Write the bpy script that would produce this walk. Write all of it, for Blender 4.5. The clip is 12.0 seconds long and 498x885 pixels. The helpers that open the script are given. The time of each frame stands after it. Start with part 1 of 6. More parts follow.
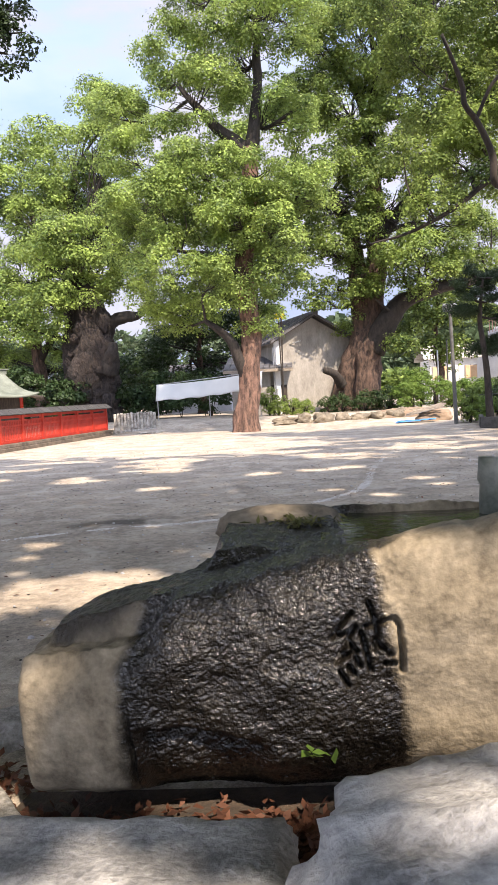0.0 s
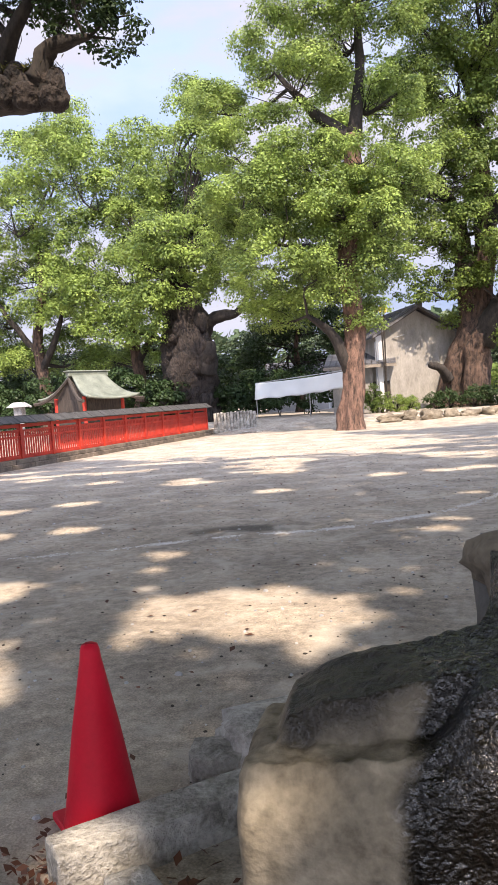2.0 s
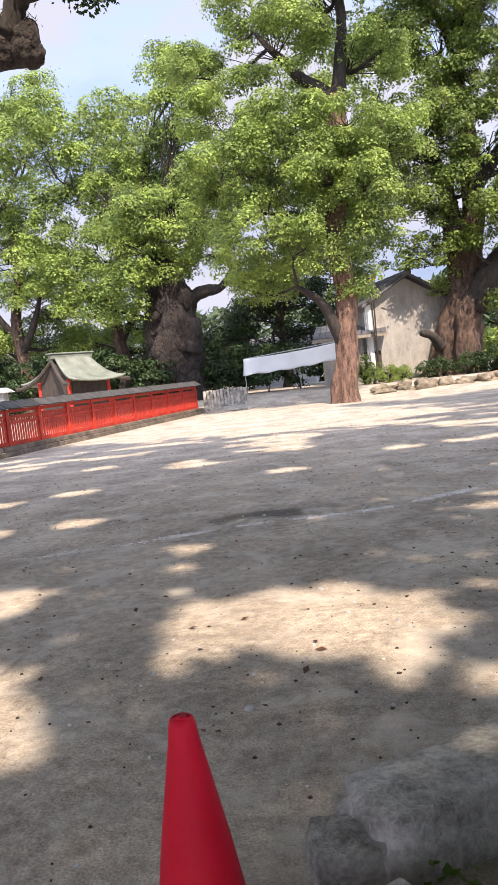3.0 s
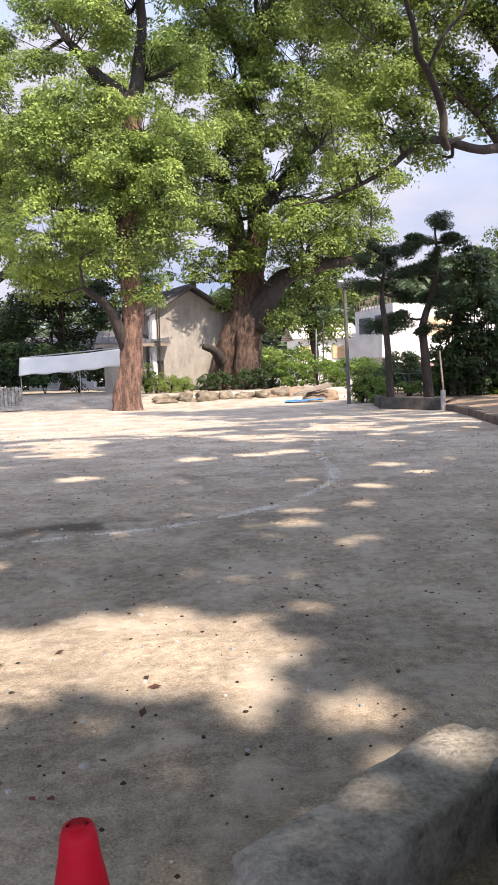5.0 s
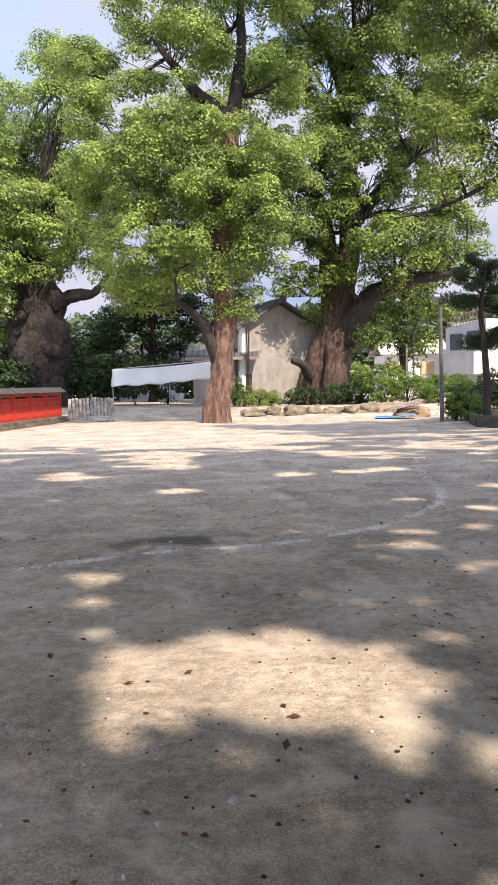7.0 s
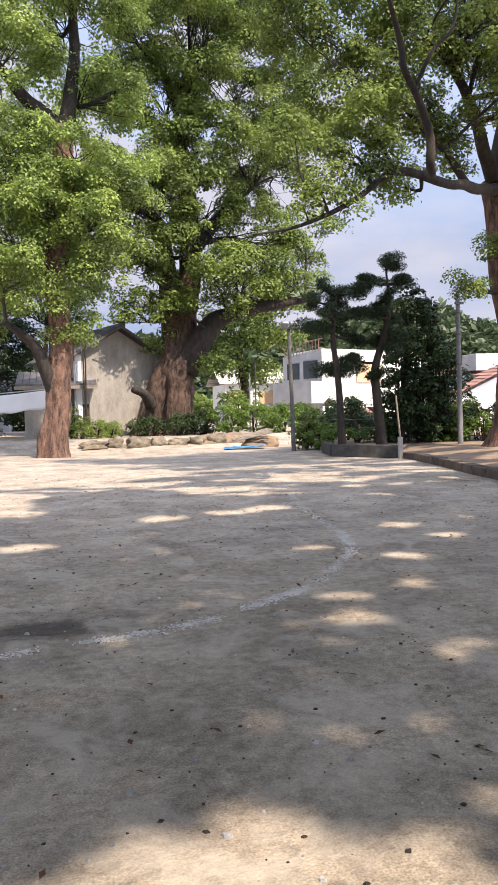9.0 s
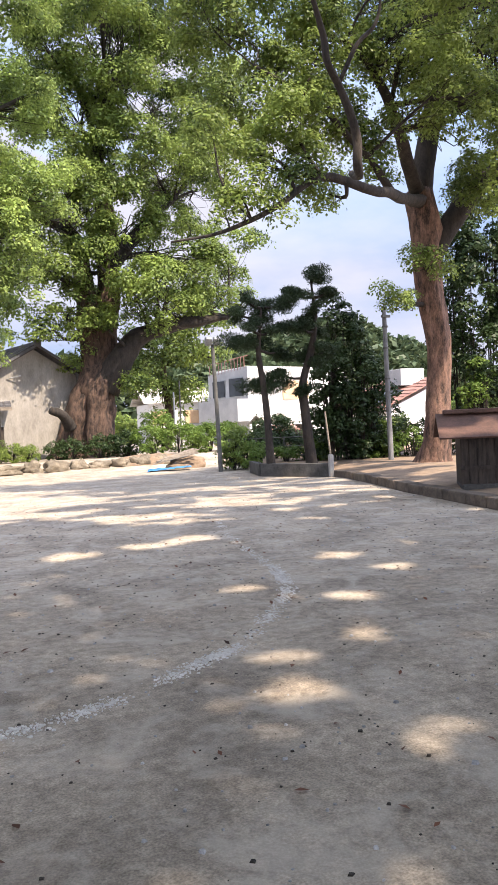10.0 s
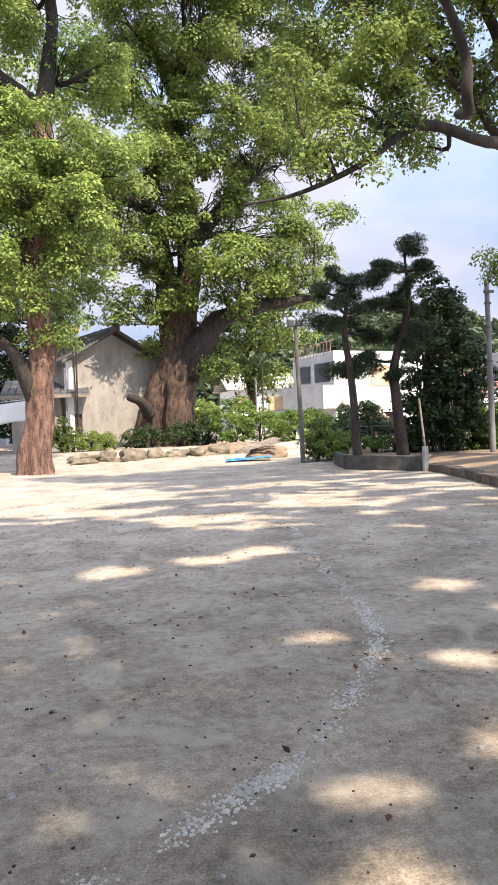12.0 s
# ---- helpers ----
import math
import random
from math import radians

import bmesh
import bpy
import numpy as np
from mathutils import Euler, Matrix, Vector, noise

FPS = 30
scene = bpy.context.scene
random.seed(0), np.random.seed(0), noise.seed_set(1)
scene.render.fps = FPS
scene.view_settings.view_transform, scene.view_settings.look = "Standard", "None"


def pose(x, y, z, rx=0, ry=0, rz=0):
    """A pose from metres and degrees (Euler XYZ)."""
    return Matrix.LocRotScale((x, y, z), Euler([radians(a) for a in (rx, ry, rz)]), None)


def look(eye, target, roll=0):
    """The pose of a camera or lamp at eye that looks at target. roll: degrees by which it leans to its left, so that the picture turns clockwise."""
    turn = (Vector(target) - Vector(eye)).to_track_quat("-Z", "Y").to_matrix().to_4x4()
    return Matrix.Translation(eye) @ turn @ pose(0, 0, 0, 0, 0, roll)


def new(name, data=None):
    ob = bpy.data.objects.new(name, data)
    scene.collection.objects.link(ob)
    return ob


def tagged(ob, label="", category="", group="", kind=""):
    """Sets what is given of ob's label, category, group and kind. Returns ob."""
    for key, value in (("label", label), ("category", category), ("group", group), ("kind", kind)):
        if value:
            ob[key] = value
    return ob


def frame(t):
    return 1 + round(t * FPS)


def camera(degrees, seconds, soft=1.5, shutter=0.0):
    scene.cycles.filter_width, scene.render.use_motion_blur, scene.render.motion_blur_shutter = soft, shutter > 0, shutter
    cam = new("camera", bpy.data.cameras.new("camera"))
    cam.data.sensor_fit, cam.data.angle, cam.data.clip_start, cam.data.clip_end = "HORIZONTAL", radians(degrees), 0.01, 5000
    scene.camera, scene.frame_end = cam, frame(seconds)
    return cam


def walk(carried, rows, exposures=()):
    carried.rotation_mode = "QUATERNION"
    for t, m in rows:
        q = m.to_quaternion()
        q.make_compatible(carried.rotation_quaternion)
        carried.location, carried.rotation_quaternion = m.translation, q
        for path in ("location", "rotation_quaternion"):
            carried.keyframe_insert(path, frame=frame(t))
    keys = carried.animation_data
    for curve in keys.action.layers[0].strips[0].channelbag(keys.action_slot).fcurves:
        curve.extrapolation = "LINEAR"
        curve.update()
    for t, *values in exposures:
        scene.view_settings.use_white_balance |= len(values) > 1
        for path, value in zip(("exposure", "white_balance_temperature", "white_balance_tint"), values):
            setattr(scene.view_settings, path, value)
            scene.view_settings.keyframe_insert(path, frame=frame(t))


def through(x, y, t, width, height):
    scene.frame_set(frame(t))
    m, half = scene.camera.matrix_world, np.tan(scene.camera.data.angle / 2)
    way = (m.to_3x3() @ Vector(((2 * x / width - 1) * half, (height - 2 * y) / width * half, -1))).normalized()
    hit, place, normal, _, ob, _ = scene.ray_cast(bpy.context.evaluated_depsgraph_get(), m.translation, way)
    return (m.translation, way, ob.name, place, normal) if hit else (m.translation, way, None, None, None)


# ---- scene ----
cam = camera(36.8, 12.0, 1.2)
EXPOSURES = [(0.0, 1.9, 6500, 17), (2.5, 1.82, 6500, 18), (6.5, 1.72, 6500, 18), (8.5, 1.52, 6500, 17), (9.5, 1.76, 6500, 17), (10.5, 1.94, 6500, 16), (12.0, 1.87, 6500, 15)]
PATH = [
    (0, (0.267, 0.141, 1.577), (0.11, 2.131, 1.453), -3.1),
    (0.5, (0.189, 0.266, 1.553), (-0.01, 2.245, 1.344), -3.8),
    (1, (0.133, 0.42, 1.546), (-0.135, 2.386, 1.297), -4.9),
    (1.5, (-0.125, 0.683, 1.562), (-0.515, 2.634, 1.358), -4.2),
    (2, (-0.369, 1.022, 1.537), (-0.766, 2.979, 1.426), -4.0),
    (2.5, (-0.639, 1.419, 1.529), (-1.079, 3.369, 1.458), -6.0),
    (3, (-0.967, 1.809, 1.517), (-1.324, 3.769, 1.342), -6.3),
    (3.5, (-1.23, 2.055, 1.519), (-1.442, 4.032, 1.302), -5.2),
    (3.7, (-1.315, 2.069, 1.518), (-1.411, 4.053, 1.281), -4.4),
    (5.3, (-1.352, 2.188, 1.578), (-1.099, 4.165, 1.421), -2.0),
    (5.5, (-1.343, 2.203, 1.619), (-1.154, 4.193, 1.533), -2.0),
    (6, (-1.347, 2.209, 1.635), (-1.198, 4.203, 1.592), -1.3),
    (6.5, (-1.433, 2.229, 1.613), (-1.355, 4.226, 1.535), -1.0),
    (6.7, (-1.517, 2.262, 1.583), (-1.483, 4.259, 1.471), -1.0),
    (8.3, (-2.065, 3.469, 1.522), (-1.884, 5.45, 1.306), -3.3),
    (8.5, (-2.057, 3.708, 1.537), (-1.797, 5.682, 1.349), -3.5),
    (9, (-2.025, 4.279, 1.532), (-1.546, 6.219, 1.449), -1.5),
    (9.5, (-1.862, 4.825, 1.532), (-1.216, 6.717, 1.48), -2.2),
    (10, (-1.645, 5.378, 1.539), (-0.979, 7.263, 1.499), -2.7),
    (10.5, (-1.465, 5.839, 1.56), (-0.824, 7.733, 1.55), -2.9),
    (11, (-1.259, 6.262, 1.59), (-0.67, 8.173, 1.597), -2.9),
    (11.5, (-1.123, 6.654, 1.579), (-0.571, 8.576, 1.541), -1.8),
    (12, (-0.958, 7.124, 1.573), (-0.515, 9.073, 1.508), -2.5),
]
walk(cam, [(t, look(eye, target, roll)) for t, eye, target, roll in PATH], EXPOSURES)

# ---- light ----
SUN_WAY = Vector((0.40, -0.80, 1.10)).normalized()
world = bpy.data.worlds.new("sky")
scene.world = world
world.use_nodes = True
wn, wl = world.node_tree.nodes, world.node_tree.links
wn.clear()
sky = wn.new("ShaderNodeTexSky")
sky.sky_type = "NISHITA"
sky.sun_disc = False
sky.sun_elevation = math.asin(SUN_WAY.z)
sky.sun_rotation = math.atan2(SUN_WAY.x, SUN_WAY.y)
sky.air_density, sky.dust_density, sky.ozone_density = 1.0, 0.5, 1.2
wtc = wn.new("ShaderNodeTexCoord")
wmap = wn.new("ShaderNodeMapping")
wmap.inputs["Scale"].default_value = (1.0, 1.0, 2.6)
cloud = wn.new("ShaderNodeTexNoise")
cloud.inputs["Scale"].default_value = 2.3
cloud.inputs["Detail"].default_value = 7
cloud.inputs["Roughness"].default_value = 0.55
ramp = wn.new("ShaderNodeValToRGB")
ramp.color_ramp.elements[0].position, ramp.color_ramp.elements[1].position = 0.34, 0.56
cmix = wn.new("ShaderNodeMix")
cmix.data_type = "RGBA"
back = wn.new("ShaderNodeBackground")
back.inputs["Strength"].default_value = 0.15
wout = wn.new("ShaderNodeOutputWorld")
wl.new(wtc.outputs["Generated"], wmap.inputs["Vector"])
wl.new(wmap.outputs["Vector"], cloud.inputs["Vector"])
wl.new(cloud.outputs["Fac"], ramp.inputs["Fac"])
wsep = wn.new("ShaderNodeSeparateXYZ")
haze = wn.new("ShaderNodeMapRange")
haze.inputs["From Min"].default_value, haze.inputs["From Max"].default_value = 0.2, 0.85
haze.inputs["To Min"].default_value, haze.inputs["To Max"].default_value = 1.0, 0.0
cover = wn.new("ShaderNodeMath")
cover.operation = "MAXIMUM"
wl.new(wtc.outputs["Generated"], wsep.inputs[0])
wl.new(wsep.outputs["Z"], haze.inputs["Value"])
wl.new(haze.outputs[0], cover.inputs[0])
wl.new(ramp.outputs["Color"], cover.inputs[1])
wl.new(cover.outputs[0], cmix.inputs[0])
# clouds stand brighter towards the sun
toward = wn.new("ShaderNodeVectorMath")
toward.operation = "DOT_PRODUCT"
toward.inputs[1].default_value = SUN_WAY
gain = wn.new("ShaderNodeMapRange")
gain.inputs["From Min"].default_value, gain.inputs["From Max"].default_value = 0.15, 1.0
gain.inputs["To Min"].default_value, gain.inputs["To Max"].default_value = 1.0, 4.4
lit = wn.new("ShaderNodeVectorMath")
lit.operation = "SCALE"
veil = wn.new("ShaderNodeMix")
veil.data_type = "RGBA"
veil.inputs[6].default_value, veil.inputs[7].default_value = (0.86, 1.16, 1.68, 1), (1.54, 1.6, 1.8, 1)
wl.new(ramp.outputs["Color"], veil.inputs[0])
wl.new(veil.outputs[2], lit.inputs[0])
wl.new(wtc.outputs["Generated"], toward.inputs[0])
wl.new(toward.outputs["Value"], gain.inputs["Value"])
wl.new(gain.outputs[0], lit.inputs["Scale"])
wl.new(lit.outputs["Vector"], cmix.inputs[7])
wl.new(sky.outputs["Color"], cmix.inputs[6])
wl.new(cmix.outputs[2], back.inputs["Color"])
wl.new(back.outputs["Background"], wout.inputs["Surface"])

sun_data = bpy.data.lights.new("sun", "SUN")
sun_data.energy, sun_data.angle, sun_data.color = 2.65, radians(0.9), (1.0, 0.86, 0.66)
sun = new("sun", sun_data)
sun.matrix_world = Matrix.Translation((10, -20, 30)) @ SUN_WAY.to_track_quat("Z", "Y").to_matrix().to_4x4()

# ---- materials ----
def mat(name, c1, c2, scale=4.0, rough=0.8, bump=0.3, fine=40.0, metal=0.0, spread=0.5, piece=0.0, stretch=(1, 1, 1), dist=0.02, rough2=None):
    """Two colours blended by coarse and fine noise, with relief; piece: how far each object or island differs in brightness."""
    m = bpy.data.materials.new(name)
    m.use_nodes = True
    n, l = m.node_tree.nodes, m.node_tree.links
    b = n["Principled BSDF"]
    tc = n.new("ShaderNodeTexCoord")
    mp = n.new("ShaderNodeMapping")
    mp.inputs["Scale"].default_value = stretch
    l.new(tc.outputs["Object"], mp.inputs["Vector"])
    n1, n2 = n.new("ShaderNodeTexNoise"), n.new("ShaderNodeTexNoise")
    for q, sc, de in ((n1, scale, 5), (n2, fine, 4)):
        q.inputs["Scale"].default_value, q.inputs["Detail"].default_value = sc, de
        q.inputs["Roughness"].default_value = 0.6
        l.new(mp.outputs["Vector"], q.inputs["Vector"])
    add = n.new("ShaderNodeMath")
    add.operation = "MULTIPLY_ADD"
    add.inputs[1].default_value = 0.45
    l.new(n2.outputs["Fac"], add.inputs[0])
    sub = n.new("ShaderNodeMath")
    sub.operation = "SUBTRACT"
    sub.inputs[1].default_value = 0.225
    l.new(n1.outputs["Fac"], sub.inputs[0])
    l.new(sub.outputs[0], add.inputs[2])
    rp = n.new("ShaderNodeValToRGB")
    rp.color_ramp.elements[0].position, rp.color_ramp.elements[1].position = 0.5 - spread * 0.4, 0.5 + spread * 0.4
    rp.color_ramp.elements[0].color, rp.color_ramp.elements[1].color = (*c1, 1), (*c2, 1)
    l.new(add.outputs[0], rp.inputs["Fac"])
    col = rp.outputs["Color"]
    if piece:
        oi, ge = n.new("ShaderNodeObjectInfo"), n.new("ShaderNodeNewGeometry")
        ad = n.new("ShaderNodeMath")
        ad.operation = "ADD"
        l.new(oi.outputs["Random"], ad.inputs[0])
        l.new(ge.outputs["Random Per Island"], ad.inputs[1])
        mr = n.new("ShaderNodeMapRange")
        mr.inputs["From Max"].default_value = 2.0
        mr.inputs["To Min"].default_value, mr.inputs["To Max"].default_value = 1 - piece, 1 + piece
        l.new(ad.outputs[0], mr.inputs["Value"])
        hs = n.new("ShaderNodeHueSaturation")
        l.new(mr.outputs[0], hs.inputs["Value"])
        l.new(col, hs.inputs["Color"])
        col = hs.outputs["Color"]
    l.new(col, b.inputs["Base Color"])
    b.inputs["Metallic"].default_value = metal
    if rough2 is None:
        b.inputs["Roughness"].default_value = rough
    else:
        rr = n.new("ShaderNodeMapRange")
        rr.inputs["From Min"].default_value, rr.inputs["From Max"].default_value = 0.3, 0.7
        rr.inputs["To Min"].default_value, rr.inputs["To Max"].default_value = rough, rough2
        l.new(n1.outputs["Fac"], rr.inputs["Value"])
        l.new(rr.outputs[0], b.inputs["Roughness"])
    if bump:
        bp = n.new("ShaderNodeBump")
        bp.inputs["Strength"].default_value, bp.inputs["Distance"].default_value = bump, dist
        l.new(add.outputs[0], bp.inputs["Height"])
        l.new(bp.outputs["Normal"], b.inputs["Normal"])
    return m


def leaf_mat(name, dark, light, through=0.34, rough=0.5):
    """Leaf blades that differ leaf by leaf, shine a little and let some light through."""
    m = bpy.data.materials.new(name)
    m.use_nodes = True
    n, l = m.node_tree.nodes, m.node_tree.links
    b, out = n["Principled BSDF"], n["Material Output"]
    ge = n.new("ShaderNodeNewGeometry")
    tc = n.new("ShaderNodeTexCoord")
    no = n.new("ShaderNodeTexNoise")
    no.inputs["Scale"].default_value, no.inputs["Detail"].default_value = 0.8, 4
    l.new(tc.outputs["Object"], no.inputs["Vector"])
    ma = n.new("ShaderNodeMath")
    ma.operation = "MULTIPLY_ADD"
    ma.inputs[1].default_value = 0.22
    l.new(ge.outputs["Random Per Island"], ma.inputs[0])
    sb = n.new("ShaderNodeMath")
    sb.operation = "SUBTRACT"
    sb.inputs[1].default_value = 0.11
    l.new(no.outputs["Fac"], sb.inputs[0])
    l.new(sb.outputs[0], ma.inputs[2])
    rp = n.new("ShaderNodeValToRGB")
    rp.color_ramp.elements[0].position, rp.color_ramp.elements[1].position = 0.25, 0.78
    rp.color_ramp.elements[0].color, rp.color_ramp.elements[1].color = (*dark, 1), (*light, 1)
    l.new(ma.outputs[0], rp.inputs["Fac"])
    l.new(rp.outputs["Color"], b.inputs["Base Color"])
    b.inputs["Roughness"].default_value = rough
    b.inputs["Specular IOR Level"].default_value = 0.28
    tr = n.new("ShaderNodeBsdfTranslucent")
    hs = n.new("ShaderNodeHueSaturation")
    hs.inputs["Hue"].default_value, hs.inputs["Saturation"].default_value, hs.inputs["Value"].default_value = 0.485, 0.9, 1.35
    l.new(rp.outputs["Color"], hs.inputs["Color"])
    l.new(hs.outputs["Color"], tr.inputs["Color"])
    mx = n.new("ShaderNodeMixShader")
    mx.inputs[0].default_value = through
    l.new(b.outputs[0], mx.inputs[1])
    l.new(tr.outputs[0], mx.inputs[2])
    l.new(mx.outputs[0], out.inputs["Surface"])
    return m


BARK = mat("camphor_bark", (0.022, 0.016, 0.013), (0.135, 0.085, 0.062), 3.2, 0.95, 1.0, 16, stretch=(2.2, 2.2, 0.7), dist=0.06, spread=0.42)
# bark of camphor limbs and twigs, with the canopy's shade put into its colour
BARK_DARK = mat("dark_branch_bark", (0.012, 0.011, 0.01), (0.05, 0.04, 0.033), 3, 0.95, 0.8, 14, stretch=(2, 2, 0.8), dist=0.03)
# reddish trunk bark, its pale tone raised to carry the sun on it
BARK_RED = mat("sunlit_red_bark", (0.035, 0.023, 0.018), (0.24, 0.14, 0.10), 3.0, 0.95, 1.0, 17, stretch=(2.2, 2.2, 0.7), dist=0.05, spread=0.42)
BARK_OLD = mat("gnarled_old_bark", (0.009, 0.008, 0.008), (0.06, 0.045, 0.038), 2.6, 0.95, 1.0, 7, stretch=(1.5, 1.5, 0.7), dist=0.3)
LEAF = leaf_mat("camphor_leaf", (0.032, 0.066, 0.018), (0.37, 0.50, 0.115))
# deeper green leaf, further darkened to carry shade within the crowns
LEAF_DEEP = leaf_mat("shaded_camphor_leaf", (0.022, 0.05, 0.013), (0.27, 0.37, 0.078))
LEAF_DARK = leaf_mat("dark_evergreen_leaf", (0.015, 0.035, 0.012), (0.05, 0.085, 0.025), 0.2)
PINE = leaf_mat("pine_needle", (0.012, 0.028, 0.014), (0.045, 0.075, 0.03), 0.15)
HILL = leaf_mat("far_woods", (0.035, 0.06, 0.03), (0.11, 0.15, 0.07), 0.2)
GRASS = leaf_mat("grass_blade", (0.06, 0.12, 0.02), (0.17, 0.26, 0.05))
LITTER = leaf_mat("fallen_leaf", (0.035, 0.016, 0.011), (0.2, 0.085, 0.048), 0.1, 0.7)
SOIL = mat("packed_earth", (0.16, 0.115, 0.08), (0.30, 0.22, 0.15), 2.5, 0.95, 0.6, 30)
DARKSOIL = mat("dark_gutter_earth", (0.025, 0.019, 0.014), (0.085, 0.06, 0.042), 6, 0.95, 1.0, 40, dist=0.03)
GRANITE = mat("weathered_granite", (0.16, 0.15, 0.128), (0.5, 0.48, 0.435), 5.0, 0.85, 1.0, 45, piece=0.12, dist=0.04, spread=0.38)
GREYSTONE = mat("grey_boulder", (0.15, 0.152, 0.157), (0.5, 0.5, 0.5), 3.5, 0.75, 0.8, 40, piece=0.1, dist=0.03, spread=0.42)
DARKSTONE = mat("damp_and_shaded_stone", (0.03, 0.03, 0.028), (0.11, 0.107, 0.10), 3, 0.85, 0.6, 30, piece=0.1)
KERBSTONE = mat("brown_kerb_stone", (0.055, 0.044, 0.035), (0.17, 0.135, 0.105), 3, 0.9, 0.7, 25, piece=0.2, dist=0.03)
TANSTONE = mat("tan_stone", (0.09, 0.075, 0.055), (0.27, 0.23, 0.17), 2.5, 0.9, 0.6, 20, piece=0.2)
VERMILION = mat("vermilion_paint", (0.29, 0.017, 0.011), (0.5, 0.042, 0.018), 2.5, 0.6, 0.15, 30, piece=0.15)
COPING = mat("weathered_dark_boards", (0.018, 0.018, 0.018), (0.075, 0.072, 0.07), 2, 0.85, 0.5, 18, stretch=(1, 4, 1))
PLASTER = mat("stained_plaster", (0.19, 0.177, 0.158), (0.38, 0.36, 0.325), 1.3, 0.9, 0.35, 12, spread=0.6, stretch=(1.6, 1.6, 0.6))
WHITEWALL = mat("white_render", (0.70, 0.70, 0.69), (0.82, 0.82, 0.80), 0.8, 0.85, 0.1, 14)
GREYWALL = mat("grey_render", (0.40, 0.41, 0.43), (0.55, 0.56, 0.57), 0.9, 0.85, 0.1, 14)
ROOFTILE = mat("dark_roof_tile", (0.04, 0.04, 0.045), (0.13, 0.13, 0.14), 2, 0.6, 0.3, 20, piece=0.2)
ROOFPALE = mat("pale_roof_tile", (0.35, 0.33, 0.30), (0.52, 0.50, 0.46), 1.5, 0.8, 0.3, 14, piece=0.12)
ROOFRED = mat("red_brown_tile", (0.20, 0.10, 0.08), (0.36, 0.20, 0.16), 1.5, 0.7, 0.3, 14, piece=0.2)
COPPER = mat("verdigris_copper", (0.10, 0.115, 0.09), (0.23, 0.25, 0.205), 1.6, 0.6, 0.2, 22)
DARKWOOD = mat("dark_timber", (0.018, 0.015, 0.013), (0.075, 0.058, 0.046), 3, 0.85, 0.4, 30, stretch=(6, 6, 1), piece=0.15)
GREYWOOD = mat("grey_old_board", (0.13, 0.11, 0.09), (0.30, 0.26, 0.21), 3, 0.9, 0.4, 30, stretch=(1, 6, 6), piece=0.2)
RUSTROOF = mat("rust_brown_roof", (0.05, 0.027, 0.02), (0.13, 0.068, 0.05), 2.5, 0.75, 0.3, 24, piece=0.12)
TARP = leaf_mat("white_tarpaulin", (0.62, 0.64, 0.64), (0.78, 0.79, 0.78), 0.25, 0.5)
BLUETARP = mat("blue_sheet", (0.03, 0.20, 0.55), (0.10, 0.36, 0.75), 5, 0.45, 0.5, 25)
METAL = mat("galvanised_steel", (0.30, 0.31, 0.32), (0.48, 0.49, 0.50), 6, 0.45, 0.1, 40, metal=0.7)
CONCRETE = mat("concrete", (0.26, 0.25, 0.235), (0.42, 0.41, 0.39), 2.5, 0.9, 0.4, 35)
CONCRETE_DARK = mat("grey_concrete_pole", (0.12, 0.125, 0.13), (0.22, 0.225, 0.23), 2.5, 0.7, 0.2, 35)
DARKPOLE = mat("dark_pole_paint", (0.06, 0.06, 0.055), (0.14, 0.14, 0.13), 4, 0.6, 0.1, 30)
SHUTTER = mat("tan_shutter", (0.50, 0.33, 0.19), (0.62, 0.44, 0.27), 3, 0.7, 0.1, 20)
GLASS = mat("dark_window_glass", (0.02, 0.025, 0.03), (0.05, 0.06, 0.07), 1, 0.08, 0.0)
CONE = mat("cone_plastic", (0.46, 0.003, 0.016), (0.56, 0.006, 0.024), 6, 0.5, 0.12, 60, rough2=0.65)
CONE.node_tree.nodes["Principled BSDF"].inputs["Specular IOR Level"].default_value = 0.25
CHALK = mat("chalky_powder", (0.5, 0.485, 0.46), (0.76, 0.745, 0.715), 8, 0.95, 0.3, 50, piece=0.15)
MOSS = mat("moss", (0.05, 0.06, 0.015), (0.14, 0.13, 0.04), 12, 0.95, 1.0, 60)
BAMBOO = mat("weathered_bamboo", (0.06, 0.075, 0.06), (0.18, 0.19, 0.16), 6, 0.5, 0.3, 40)
YELLOW = leaf_mat("yellow_leaf", (0.50, 0.42, 0.02), (0.72, 0.62, 0.04))


